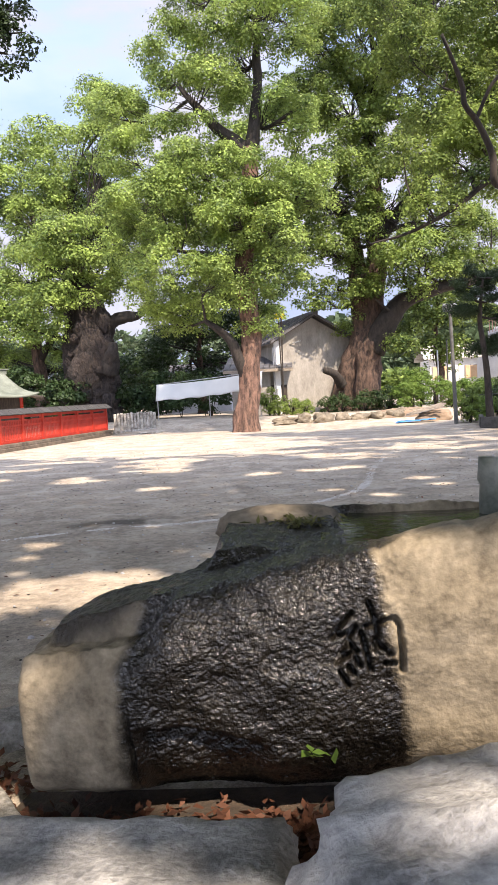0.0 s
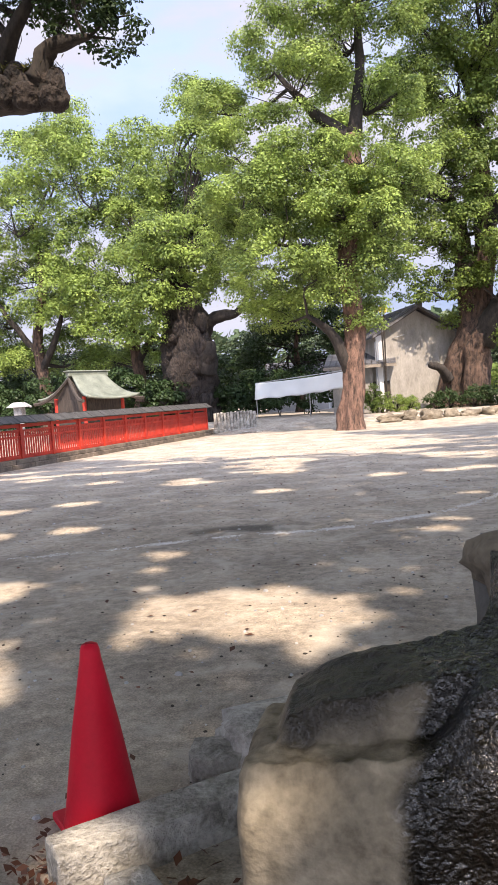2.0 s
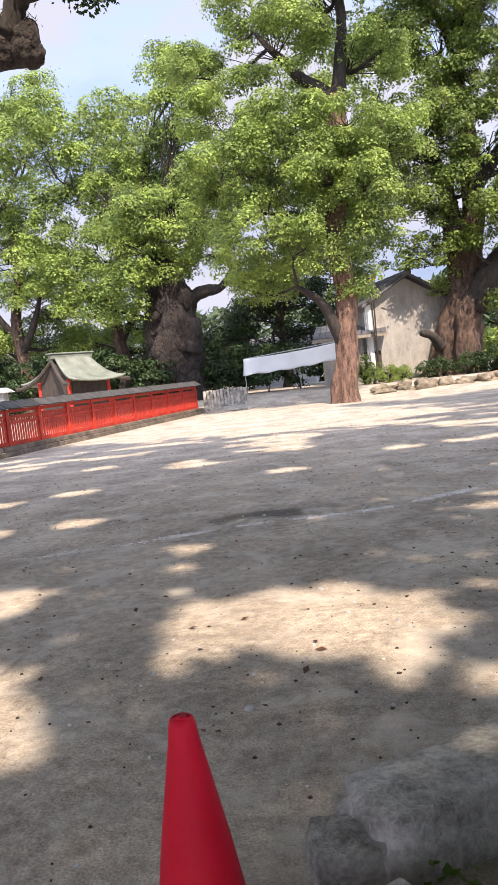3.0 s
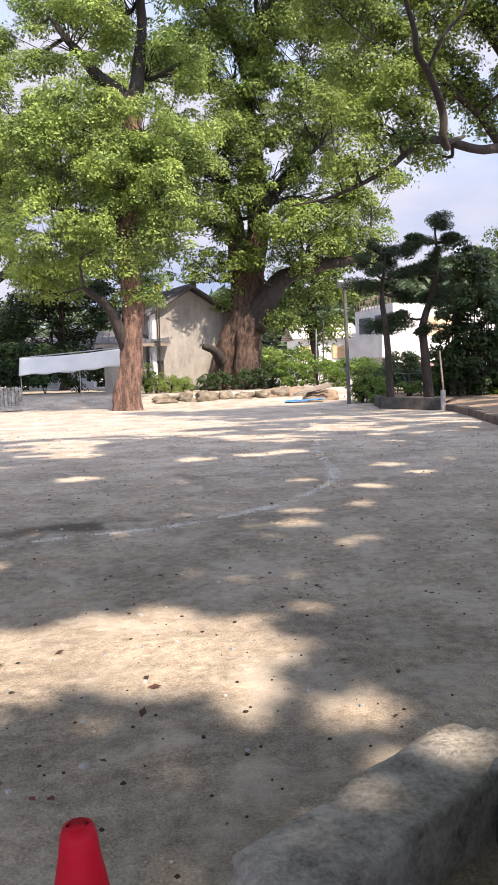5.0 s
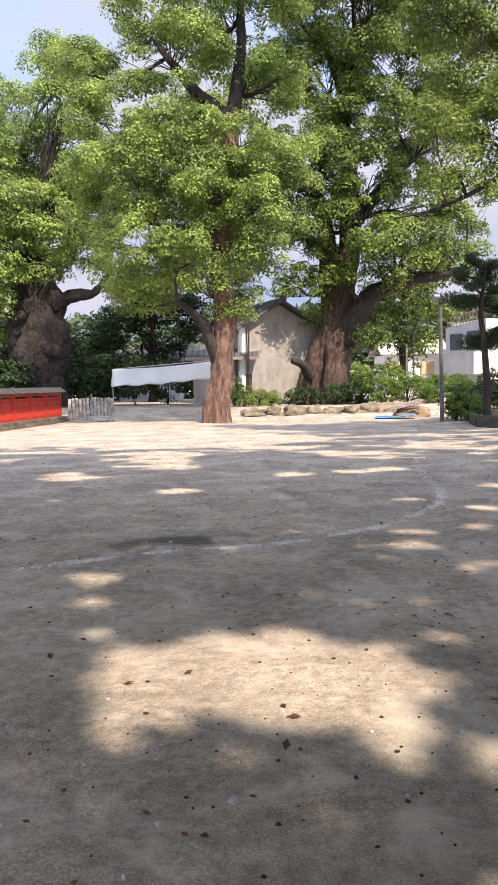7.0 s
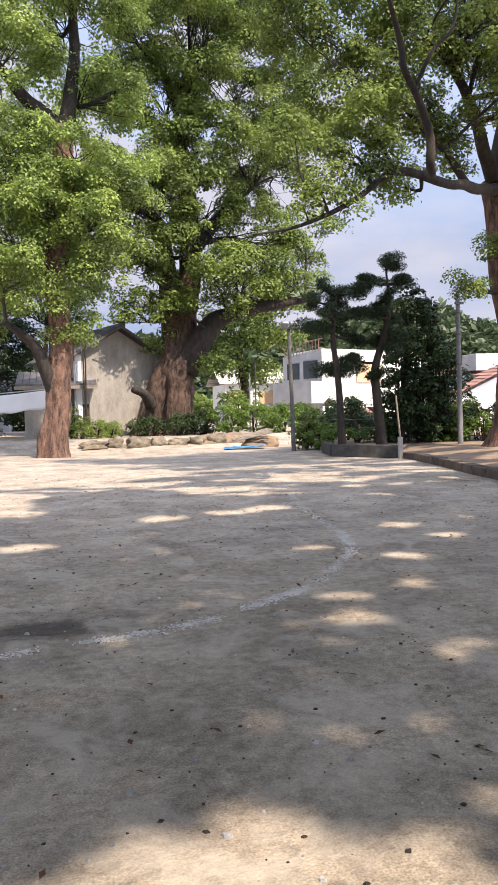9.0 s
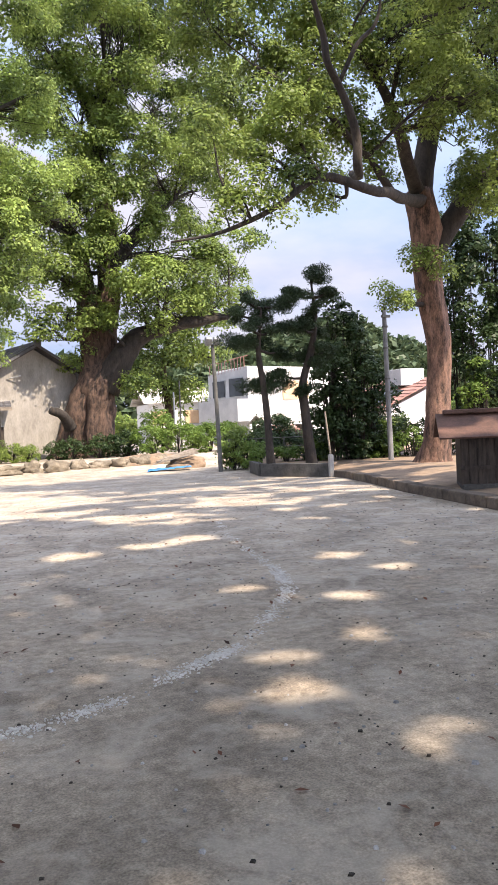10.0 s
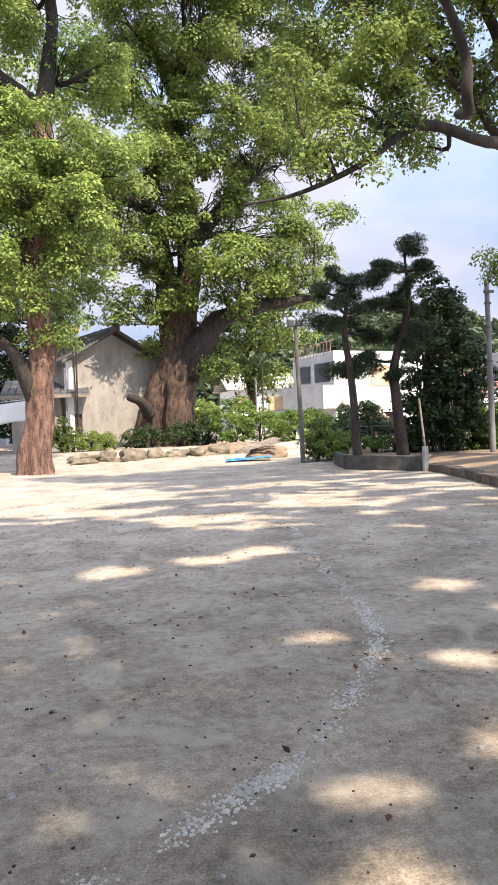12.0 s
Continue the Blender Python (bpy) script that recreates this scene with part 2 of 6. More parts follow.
def ground_mat():
    """Trodden sandy earth: grey-brown, mottled, gritty, with one darker patch."""
    m = mat("sandy_ground", (0.245, 0.208, 0.167), (0.46, 0.395, 0.315), 0.9, 0.95, 1.0, 9, spread=0.42, dist=0.05)
    n, l = m.node_tree.nodes, m.node_tree.links
    b = n["Principled BSDF"]
    old = b.inputs["Base Color"].links[0].from_socket
    tc = n.new("ShaderNodeTexCoord")
    sp = n.new("ShaderNodeTexNoise")
    sp.inputs["Scale"].default_value, sp.inputs["Detail"].default_value = 95, 3
    l.new(tc.outputs["Object"], sp.inputs["Vector"])
    sr = n.new("ShaderNodeMapRange")
    sr.inputs["From Min"].default_value, sr.inputs["From Max"].default_value = 0.30, 0.70
    sr.inputs["To Min"].default_value, sr.inputs["To Max"].default_value = 0.66, 1.30
    l.new(sp.outputs["Fac"], sr.inputs["Value"])
    # the darker patch, an oblong with a ragged rim
    mp = n.new("ShaderNodeMapping")
    mp.vector_type = "TEXTURE"
    mp.inputs["Location"].default_value = (-2.35, 9.75, 0)
    mp.inputs["Rotation"].default_value = (0, 0, 0.25)
    mp.inputs["Scale"].default_value = (0.85, 0.34, 1)
    wob = n.new("ShaderNodeTexNoise")
    wob.inputs["Scale"].default_value = 2.4
    l.new(tc.outputs["Object"], wob.inputs["Vector"])
    l.new(tc.outputs["Object"], mp.inputs["Vector"])
    le = n.new("ShaderNodeVectorMath")
    le.operation = "LENGTH"
    l.new(mp.outputs["Vector"], le.inputs[0])
    su = n.new("ShaderNodeMath")
    su.operation = "ADD"
    l.new(le.outputs["Value"], su.inputs[0])
    l.new(wob.outputs["Fac"], su.inputs[1])
    st = n.new("ShaderNodeMapRange")
    st.interpolation_type = "SMOOTHSTEP"
    st.inputs["From Min"].default_value, st.inputs["From Max"].default_value = 0.8, 1.7
    st.inputs["To Min"].default_value, st.inputs["To Max"].default_value = 0.24, 1.0
    l.new(su.outputs[0], st.inputs["Value"])
    mu = n.new("ShaderNodeMath")
    mu.operation = "MULTIPLY"
    l.new(sr.outputs[0], mu.inputs[0])
    l.new(st.outputs[0], mu.inputs[1])
    hs = n.new("ShaderNodeHueSaturation")
    l.new(old, hs.inputs["Color"])
    l.new(mu.outputs[0], hs.inputs["Value"])
    # pale dusty drifts and scuffs
    du = n.new("ShaderNodeTexNoise")
    du.inputs["Scale"].default_value, du.inputs["Detail"].default_value, du.inputs["Distortion"].default_value = 1.7, 9, 0.6
    du.inputs["Roughness"].default_value = 0.68
    l.new(tc.outputs["Object"], du.inputs["Vector"])
    dr = n.new("ShaderNodeMapRange")
    dr.interpolation_type = "SMOOTHSTEP"
    dr.inputs["From Min"].default_value, dr.inputs["From Max"].default_value = 0.46, 0.66
    dr.inputs["To Max"].default_value = 0.6
    l.new(du.outputs["Fac"], dr.inputs["Value"])
    # dents and crumbs that hold darker earth
    cr = n.new("ShaderNodeTexNoise")
    cr.inputs["Scale"].default_value, cr.inputs["Detail"].default_value, cr.inputs["Roughness"].default_value = 13, 7, 0.72
    l.new(tc.outputs["Object"], cr.inputs["Vector"])
    cm = n.new("ShaderNodeMapRange")
    cm.inputs["From Min"].default_value, cm.inputs["From Max"].default_value = 0.34, 0.6
    cm.inputs["To Min"].default_value, cm.inputs["To Max"].default_value = 0.62, 1.08
    l.new(cr.outputs["Fac"], cm.inputs["Value"])
    mu2 = n.new("ShaderNodeMath")
    mu2.operation = "MULTIPLY"
    l.new(mu.outputs[0], mu2.inputs[0])
    l.new(cm.outputs[0], mu2.inputs[1])
    l.new(mu2.outputs[0], hs.inputs["Value"])
    dm = n.new("ShaderNodeMix")
    dm.data_type = "RGBA"
    dm.inputs[7].default_value = (0.50, 0.455, 0.39, 1)
    l.new(dr.outputs[0], dm.inputs[0])
    l.new(hs.outputs["Color"], dm.inputs[6])
    l.new(dm.outputs[2], b.inputs["Base Color"])
    return m


GROUND = ground_mat()

# ---- building helpers ----
class Geo:
    """Collects vertices and faces for one mesh."""

    def __init__(self):
        self.v, self.f = [], []

    def add(self, verts, faces):
        k = len(self.v)
        self.v.extend(tuple(p) for p in verts)
        self.f.extend(tuple(k + i for i in f) for f in faces)
        return self

    def box(self, c, s, m=None, taper=0.0):
        """A box with centre c and sizes s, turned by m; taper narrows its top."""
        vs = []
        for z in (-0.5, 0.5):
            k = 1 - taper * (z + 0.5)
            for x, y in ((-0.5, -0.5), (0.5, -0.5), (0.5, 0.5), (-0.5, 0.5)):
                p = Vector((x * s[0] * k, y * s[1] * k, z * s[2]))
                vs.append((m @ p if m else p) + Vector(c))
        return self.add(vs, [(3, 2, 1, 0), (4, 5, 6, 7), (0, 1, 5, 4), (1, 2, 6, 5), (2, 3, 7, 6), (3, 0, 4, 7)])

    def tube(self, pts, radii, sides=10, rough=0.0, flare=0.0, seed=0.0, caps=True):
        """A limb through pts with the radii given; rough: knobbly skin; flare: root buttresses at its foot."""
        pts = [Vector(p) for p in pts]
        k = len(self.v)
        side = Vector((1, 0, 0))
        for i, p in enumerate(pts):
            d = (pts[min(i + 1, len(pts) - 1)] - pts[max(i - 1, 0)]).normalized()
            side = (side - d * side.dot(d))
            side = side.normalized() if side.length > 1e-4 else d.orthogonal().normalized()
            other = d.cross(side)
            for j in range(sides):
                a = 2 * math.pi * j / sides
                r = radii[i]
                w = side * math.cos(a) + other * math.sin(a)
                if rough:
                    r *= 1 + rough * noise.noise((w * 1.5 + Vector((0, 0, p.z * 0.35))) + Vector((seed, 0, 0))) + 0.5 * rough * noise.noise(w * 4.5 + Vector((seed, 0, p.z * 0.8))) + 0.25 * rough * noise.noise((p + w * radii[i]) * 3.5)
                if flare:
                    r *= 1 + flare * math.exp(-i * 0.55) * (0.55 + 0.45 * math.sin(5 * a + seed))
                self.v.append(tuple(p + w * r))
        for i in range(len(pts) - 1):
            for j in range(sides):
                a, b = k + i * sides + j, k + i * sides + (j + 1) % sides
                self.f.append((a, b, b + sides, a + sides))
        if caps:
            self.f.append(tuple(k + j for j in reversed(range(sides))))
            self.f.append(tuple(k + (len(pts) - 1) * sides + j for j in range(sides)))
        return self

    def mesh(self, name, smooth=False):
        me = bpy.data.meshes.new(name)
        me.from_pydata(self.v, [], self.f)
        if smooth:
            me.polygons.foreach_set("use_smooth", [True] * len(me.polygons))
        me.update()
        return me


def part(name, geo, material, parent=None, label="", smooth=False):
    """Links a Geo, a bmesh or a mesh as one mesh object, under parent if there is one."""
    if isinstance(geo, Geo):
        me = geo.mesh(name, smooth)
    elif isinstance(geo, bmesh.types.BMesh):
        me = bpy.data.meshes.new(name)
        geo.to_mesh(me)
        geo.free()
        if smooth:
            me.polygons.foreach_set("use_smooth", [True] * len(me.polygons))
    else:
        me = geo
    if not me.materials:
        me.materials.append(material)
    ob = new(name, me)
    if parent:
        ob.parent = parent
        if not parent.data:
            ob.matrix_parent_inverse = parent.matrix_basis.inverted()
    return tagged(ob, label)


def thing(name, label, category, at=(0, 0, 0), group="", kind=""):
    ob = new(name)
    ob.location = at
    ob.empty_display_size = 0.2
    bpy.context.view_layer.update()
    return tagged(ob, label, category, group, kind)


def bevelled(c, s, m=None, width=0.01, segments=2, taper=0.0):
    me = Geo().box(c, s, m, taper).mesh("tmp")
    bm = bmesh.new()
    bm.from_mesh(me)
    bpy.data.meshes.remove(me)
    bmesh.ops.bevel(bm, geom=bm.edges[:], offset=width, segments=segments, affect="EDGES", profile=0.6)
    return bm


def smooth_line(pts, n):
    """A soft curve through pts, with n steps a stretch."""
    p = [Vector(q) for q in pts]
    p = [p[0] * 2 - p[1]] + p + [p[-1] * 2 - p[-2]]
    out = []
    for i in range(1, len(p) - 2):
        for k in range(n):
            t = k / n
            out.append(0.5 * (2 * p[i] + (p[i + 1] - p[i - 1]) * t + (2 * p[i - 1] - 5 * p[i] + 4 * p[i + 1] - p[i + 2]) * t * t
                              + (3 * p[i] - p[i - 1] - 3 * p[i + 1] + p[i + 2]) * t ** 3))
    return out + [p[-2]]


def spread_radii(radii, n):
    out = []
    for a, b in zip(radii, radii[1:]):
        out += [a + (b - a) * k / n for k in range(n)]
    return out + [radii[-1]]


def blades(name, centres, size, rng, up=0.6, width=0.5, jitter=0.35, facing=None):
    """One mesh of small pointed leaf blades at the centres (n x 3); facing: the way each blade looks."""
    c = np.asarray(centres, dtype=np.float64)
    n = len(c)
    if facing is None:
        nor = rng.normal(size=(n, 3))
        nor[:, 2] = np.abs(nor[:, 2]) + up
    else:
        nor = facing + rng.normal(size=(n, 3)) * 0.42
    nor /= np.linalg.norm(nor, axis=1)[:, None]
    a = np.cross(nor, rng.normal(size=(n, 3)))
    a /= np.linalg.norm(a, axis=1)[:, None]
    b = np.cross(nor, a)
    s = size * (1 + jitter * rng.uniform(-1, 1, n))[:, None]
    v = np.empty((n, 4, 3))
    v[:, 0] = c - a * s * 0.5
    v[:, 1] = c + b * s * width * 0.5 + a * s * 0.05
    v[:, 2] = c + a * s * 0.5 - nor * s * 0.12
    v[:, 3] = c - b * s * width * 0.5 + a * s * 0.05
    me = bpy.data.meshes.new(name)
    me.vertices.add(4 * n)
    me.vertices.foreach_set("co", v.ravel())
    me.loops.add(4 * n)
    me.loops.foreach_set("vertex_index", np.arange(4 * n, dtype=np.int32))
    me.polygons.add(n)
    me.polygons.foreach_set("loop_start", np.arange(0, 4 * n, 4, dtype=np.int32))
    me.update(calc_edges=True)
    return me


def foliage(masses, size, rng, clump=0.55, cover=1.0, fill=0.75, hollow=0.62, sway=0.5):
    """Sprays of leaves: domed clumps over the outside of the masses (x, y, z, radius). Gives the clumps, leaf places and the way leaves face."""
    m = np.array(masses, dtype=np.float64)
    spots = []
    for k, (x, y, z, r) in enumerate(m):
        n = max(3, int(4 * (r / clump) ** 2 * fill))
        d = rng.normal(size=(n, 3))
        d[:, 2] = d[:, 2] * 0.9 + 0.12
        d /= np.linalg.norm(d, axis=1)[:, None]
        p = m[k, :3] + d * (r * rng.uniform(0.62, 1.04, n))[:, None] * np.array((1.0, 0.95, 0.9))
        inside = np.zeros(n, bool)
        for q, (x2, y2, z2, r2) in enumerate(m):
            if q != k:
                inside |= np.linalg.norm(p - m[q, :3], axis=1) < hollow * r2
        spots.append(p[~inside])
    spots = np.concatenate(spots)
    for t in spots:
        t += sway * np.array(noise.noise_vector(Vector(t) * 0.55))
    rad = clump * rng.uniform(0.4, 1.45, len(spots))
    count = np.maximum(6, (cover * 19 * (rad / size) ** 2 * rng.uniform(0.6, 1.15, len(spots)))).astype(int)
    idx = np.repeat(np.arange(len(spots)), count)
    n = len(idx)
    d = rng.normal(size=(n, 3))
    d /= np.linalg.norm(d, axis=1)[:, None]
    d[:, 2] = np.where(d[:, 2] < -0.35, -d[:, 2], d[:, 2])
    reach = rng.uniform(0.72, 1.06, n)
    stray = rng.uniform(size=n) < 0.16
    reach[stray] = rng.uniform(0.2, 1.45, stray.sum())
    lean = (rng.normal(size=(len(spots), 3)) * 0.25)[idx]
    p = spots[idx] + (d + lean) * (rad[idx] * reach)[:, None] * np.array((1.0, 1.0, 0.84))
    return spots, p, d + np.array((0, 0, 0.45))


def tree(name, label, limbs, masses, bark, leaf, seed, size=0.15, clump=0.55, cover=1.0, fill=0.75, hollow=0.62, rough=0.22, flare=0.5, category="tree", fuller=1.05, stems=1, sway=0.5):
    """limbs: (points, radii), the first the trunk. Boughs reach from the nearest limb into each mass of leaves."""
    rng = np.random.default_rng(seed)
    at = Vector(limbs[0][0][0])
    root = thing(name, label, category, at)
    nodes = []
    for i, (pts, radii) in enumerate(limbs):
        line, rad = smooth_line(pts, 8), spread_radii(radii, 8)
        sway = 0.1 if i < stems else 0.14
        line = [p + noise.noise_vector(p * 0.7 + Vector((seed, 0, 0))) * (sway * min(1.0, k / 6)) for k, p in enumerate(line)]
        wood = Geo().tube(line, rad, 28 if i < stems else 12, rough, flare if i < stems else 0.0, seed + i)
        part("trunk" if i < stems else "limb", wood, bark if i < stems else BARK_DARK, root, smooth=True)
        nodes += [(p, r) for p, r in zip(line, rad)][(6 if i == 0 else 1):]
    masses = [(x, y, z, r * fuller) for x, y, z, r in masses]
    tufts, places, facing = foliage(masses, size, rng, clump, cover, fill, hollow, sway)
    fine = Geo()
    spots = np.array([tuple(p) for p, r in nodes])
    homes = np.array([m[:3] for m in masses])
    home = np.argmin(np.linalg.norm(tufts[:, None, :] - homes[None], axis=2) / np.array([m[3] for m in masses])[None], axis=1)
    for k, (x, y, z, r) in enumerate(masses):
        c = np.array((x, y, z))
        i = int(np.argmin(np.linalg.norm(spots - c, axis=1) + 0.7 * np.maximum(0, spots[:, 2] - z)))
        p0, r0 = nodes[i]
        end = Vector(c)
        bow = Vector(rng.normal(size=3)) * r * 0.25
        mid = (p0 + end) / 2 + bow
        ra = min(r0 * 0.6, 0.06 + 0.05 * r)
        line = smooth_line([p0, mid, end], 4)
        fine.tube(line, spread_radii([ra, ra * 0.75, ra * 0.4], 4), 6, 0.15, caps=False)
        for q in tufts[home == k]:
            s = line[int(rng.integers(2, len(line)))]
            q = Vector(q)
            fine.tube(smooth_line([s, (s + q) / 2 + Vector(rng.normal(size=3)) * 0.2 * r, q], 2), [ra * 0.22, ra * 0.18, ra * 0.14, ra * 0.1, 0.006], 4, caps=False)
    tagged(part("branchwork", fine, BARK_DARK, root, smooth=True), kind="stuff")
    part("crown", blades("crown", places, size, rng, width=0.6, facing=facing), leaf, root)
    return root


def stone(name, c, s, seed, material, turn=0.0, rough=0.22, subdiv=4, square=0.55, parent=None, label=""):
    """A weathered stone: a rounded block with dents, centre c, sizes s."""
    bm = bmesh.new()
    bmesh.ops.create_icosphere(bm, subdivisions=subdiv, radius=1.0)
    o = Vector((seed * 3.1, seed * 1.7, seed))
    rz = Matrix.Rotation(turn, 3, "Z")
    for v in bm.verts:
        d = v.co.normalized()
        k = max(abs(d.x), abs(d.y), abs(d.z))
        p = d * ((1 - square) + square / k * 0.86)
        p *= 1 + rough * noise.noise(d * 1.3 + o) + 0.45 * rough * noise.noise(d * 3.7 + o) + 0.18 * rough * noise.noise(d * 9 + o)
        v.co = rz @ Vector((p.x * s[0] / 2, p.y * s[1] / 2, p.z * s[2] / 2)) + Vector(c)
    return part(name, bm, material, parent, label, smooth=True)

# ---- ground ----
def relief(x, y):
    """Height of the open ground: level, with a gentle swell and a rise behind the kerb and the stone row."""
    h = 0.012 * noise.noise(Vector((x * 0.6, y * 0.6, 0))) + 0.006 * noise.noise(Vector((x * 2.3, y * 2.3, 5)))
    back = min(1, max(0, (y - 36.3) / 2.0)) * 0.45
    return h + back


def build_ground():
    g = Geo()
    xs = [-900, -300, -120, -60, -40] + [-30 + 0.5 * i for i in range(50)] + [-5 + 0.16 * i for i in range(63)] + [5.2 + 0.5 * i for i in range(44)] + [30, 50, 120, 300, 900]
    ys = [-300, -80, -30, -12, -5, -2] + [0.16 * i for i in range(100)] + [16 + 0.5 * i for i in range(70)] + [56, 70, 100, 200, 500, 1500]
    for y in ys:
        for x in xs:
            g.v.append((x, y, relief(x, y)))
    w = len(xs)
    for j in range(len(ys) - 1):
        for i in range(w - 1):
            a = j * w + i
            g.f.append((a, a + 1, a + 1 + w, a + w))
    tagged(part("ground", g, GROUND, smooth=True), "trodden grey-brown sandy ground of a shrine yard", "ground", kind="structure")


build_ground()

# ---- big trees ----
def at_depth(y, rows, wobble, rng):
    return [(x, y + rng.uniform(-wobble, wobble), z, r) for x, z, r in rows]


rng0 = np.random.default_rng(3)
Y = 33.4
tree("camphor_tree", "tall camphor tree with a reddish trunk standing in the open yard",
     [([(-2.37, Y, -0.1), (-2.3, Y, 1.0), (-2.2, Y, 2.4), (-1.95, Y, 4.2), (-2.12, Y, 7.0), (-1.81, Y, 9.3), (-1.57, Y, 12.3)], [0.56, 0.5, 0.45, 0.43, 0.4, 0.35, 0.32]),
      ([(-2.3, Y, 2.3), (-2.6, Y - 0.3, 3.3), (-3.1, Y - 0.5, 4.2), (-3.9, Y - 0.8, 4.95)], [0.3, 0.26, 0.2, 0.1]),
      ([(-1.57, Y, 12.1), (-2.57, Y, 12.9), (-3.66, Y - 0.5, 14.0), (-4.6, Y - 0.8, 15.0)], [0.3, 0.24, 0.17, 0.08]),
      ([(-1.57, Y, 12.1), (-1.12, Y, 15.0), (-1.16, Y + 0.4, 17.0), (-0.7, Y + 0.6, 19.5)], [0.3, 0.2, 0.15, 0.07]),
      ([(-1.9, Y, 9.0), (-3.0, Y + 0.6, 10.6), (-4.4, Y + 0.8, 11.3)], [0.2, 0.15, 0.07]),
      ([(-2.1, Y, 6.5), (-3.2, Y - 0.8, 7.6), (-4.9, Y - 1.2, 8.0)], [0.17, 0.12, 0.06])],
     at_depth(Y, [(-6.09, 9.8, 1.9), (-3.57, 10.9, 1.8), (-1.58, 9.3, 2.0), (-3.03, 7.5, 2.2), (-5.56, 6.6, 1.8), (-0.72, 7.4, 1.5), (-6.66, 12.05, 1.6),
                  (-3.88, 14.06, 1.8), (-2.2, 16.3, 2.0), (0.1, 17.0, 1.9), (0.3, 13.6, 1.3), (-4.91, 16.3, 1.5), (-3.25, 18.3, 1.9), (-1.76, 4.7, 0.95),
                  (-5.6, 5.2, 1.2), (-7.2, 8.5, 1.5), (-0.48, 19.7, 2.0), (0.6, 10.2, 1.3), (-7.4, 14.2, 1.2), (-5.0, 19.6, 1.6)], 1.4, rng0) + [(-2.3, 31.9, 8.7, 1.2), (-1.3, 31.8, 10.6, 1.2), (-3.3, 31.6, 6.2, 1.0), (-1.0, 32.0, 8.4, 1.1), (-2.6, 32.0, 10.2, 1.1), (-1.9, 32.2, 5.6, 0.6), (-4.4, 31.8, 9.4, 1.3)],
     BARK_RED, LEAF, 11, size=0.115, clump=0.6, cover=0.8, rough=0.34, flare=0.2)
Y = 43.0
tree("camphor_tree", "huge old camphor tree with two fused trunks",
     [([(2.25, Y, 0.2), (2.6, Y, 1.6), (3.05, Y, 3.0), (3.7, Y, 4.9), (3.5, Y, 8.0), (3.3, Y, 10.4)], [1.0, 0.85, 0.78, 0.68, 0.52, 0.42]),
      ([(3.55, Y - 0.4, 0.2), (3.65, Y - 0.4, 2.0), (3.85, Y - 0.4, 3.8), (4.2, Y, 5.5), (4.6, Y, 9.1), (4.5, Y, 13.7), (4.3, Y, 16.1)], [0.95, 0.85, 0.8, 0.68, 0.5, 0.36, 0.2]),
      ([(4.0, Y - 0.5, 3.8), (5.0, Y - 0.9, 5.4), (6.1, Y - 1.2, 6.4), (8.1, Y - 1.4, 6.9), (10.4, Y - 1.4, 7.2)], [0.75, 0.6, 0.46, 0.32, 0.13]),
      ([(3.3, Y, 10.2), (2.6, Y - 0.6, 11.6), (1.1, Y - 1.0, 12.8), (-0.1, Y - 1.3, 13.8)], [0.42, 0.36, 0.3, 0.12]),
      ([(2.3, Y - 1.0, 1.9), (1.9, Y - 1.5, 2.5), (1.4, Y - 1.8, 2.75)], [0.3, 0.22, 0.17]),
      ([(4.5, Y, 9.5), (6.2, Y - 0.4, 11.6), (8.0, Y - 0.6, 13.2)], [0.36, 0.28, 0.12])],
     at_depth(Y - 0.8, [(4.45, 20.6, 2.8), (7.5, 18.2, 2.9), (6.7, 14.6, 2.7), (3.4, 16.1, 2.2), (9.2, 13.7, 2.2), (5.4, 11.0, 2.4), (7.8, 10.0, 2.2), (10.2, 9.4, 1.6),
                        (6.5, 8.0, 1.9), (3.1, 7.5, 1.6), (9.1, 7.9, 1.1), (2.6, 11.6, 2.0), (10.7, 16.1, 1.5), (2.7, 21.8, 2.2), (8.2, 21.8, 2.8), (10.9, 10.9, 1.3),
                        (1.5, 9.3, 1.5), (5.8, 24.5, 3.0), (2.5, 5.2, 0.8), (5.9, 4.0, 0.6), (10.4, 19.2, 2.0), (1.0, 17.5, 1.8)], 1.8, rng0) + [(3.9, 41.5, 9.6, 1.2), (4.1, 41.4, 12.4, 1.4), (3.6, 41.6, 7.4, 0.9), (4.9, 41.2, 14.4, 1.3), (1.6, 41.6, 6.6, 0.8), (7.6, 41.2, 8.2, 1.3), (9.7, 41.2, 7.7, 1.1), (5.6, 41.0, 8.0, 1.2), (2.3, 41.2, 7.2, 1.1), (4.2, 41.0, 6.4, 0.7), (3.5, 41.0, 16.6, 1.7), (2.9, 41.0, 13.8, 1.3), (4.7, 40.8, 18.6, 2.0), (2.0, 41.2, 19.4, 1.5), (6.8, 41.0, 7.0, 0.6)],
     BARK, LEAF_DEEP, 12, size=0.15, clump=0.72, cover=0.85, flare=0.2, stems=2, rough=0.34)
Y = 45.0
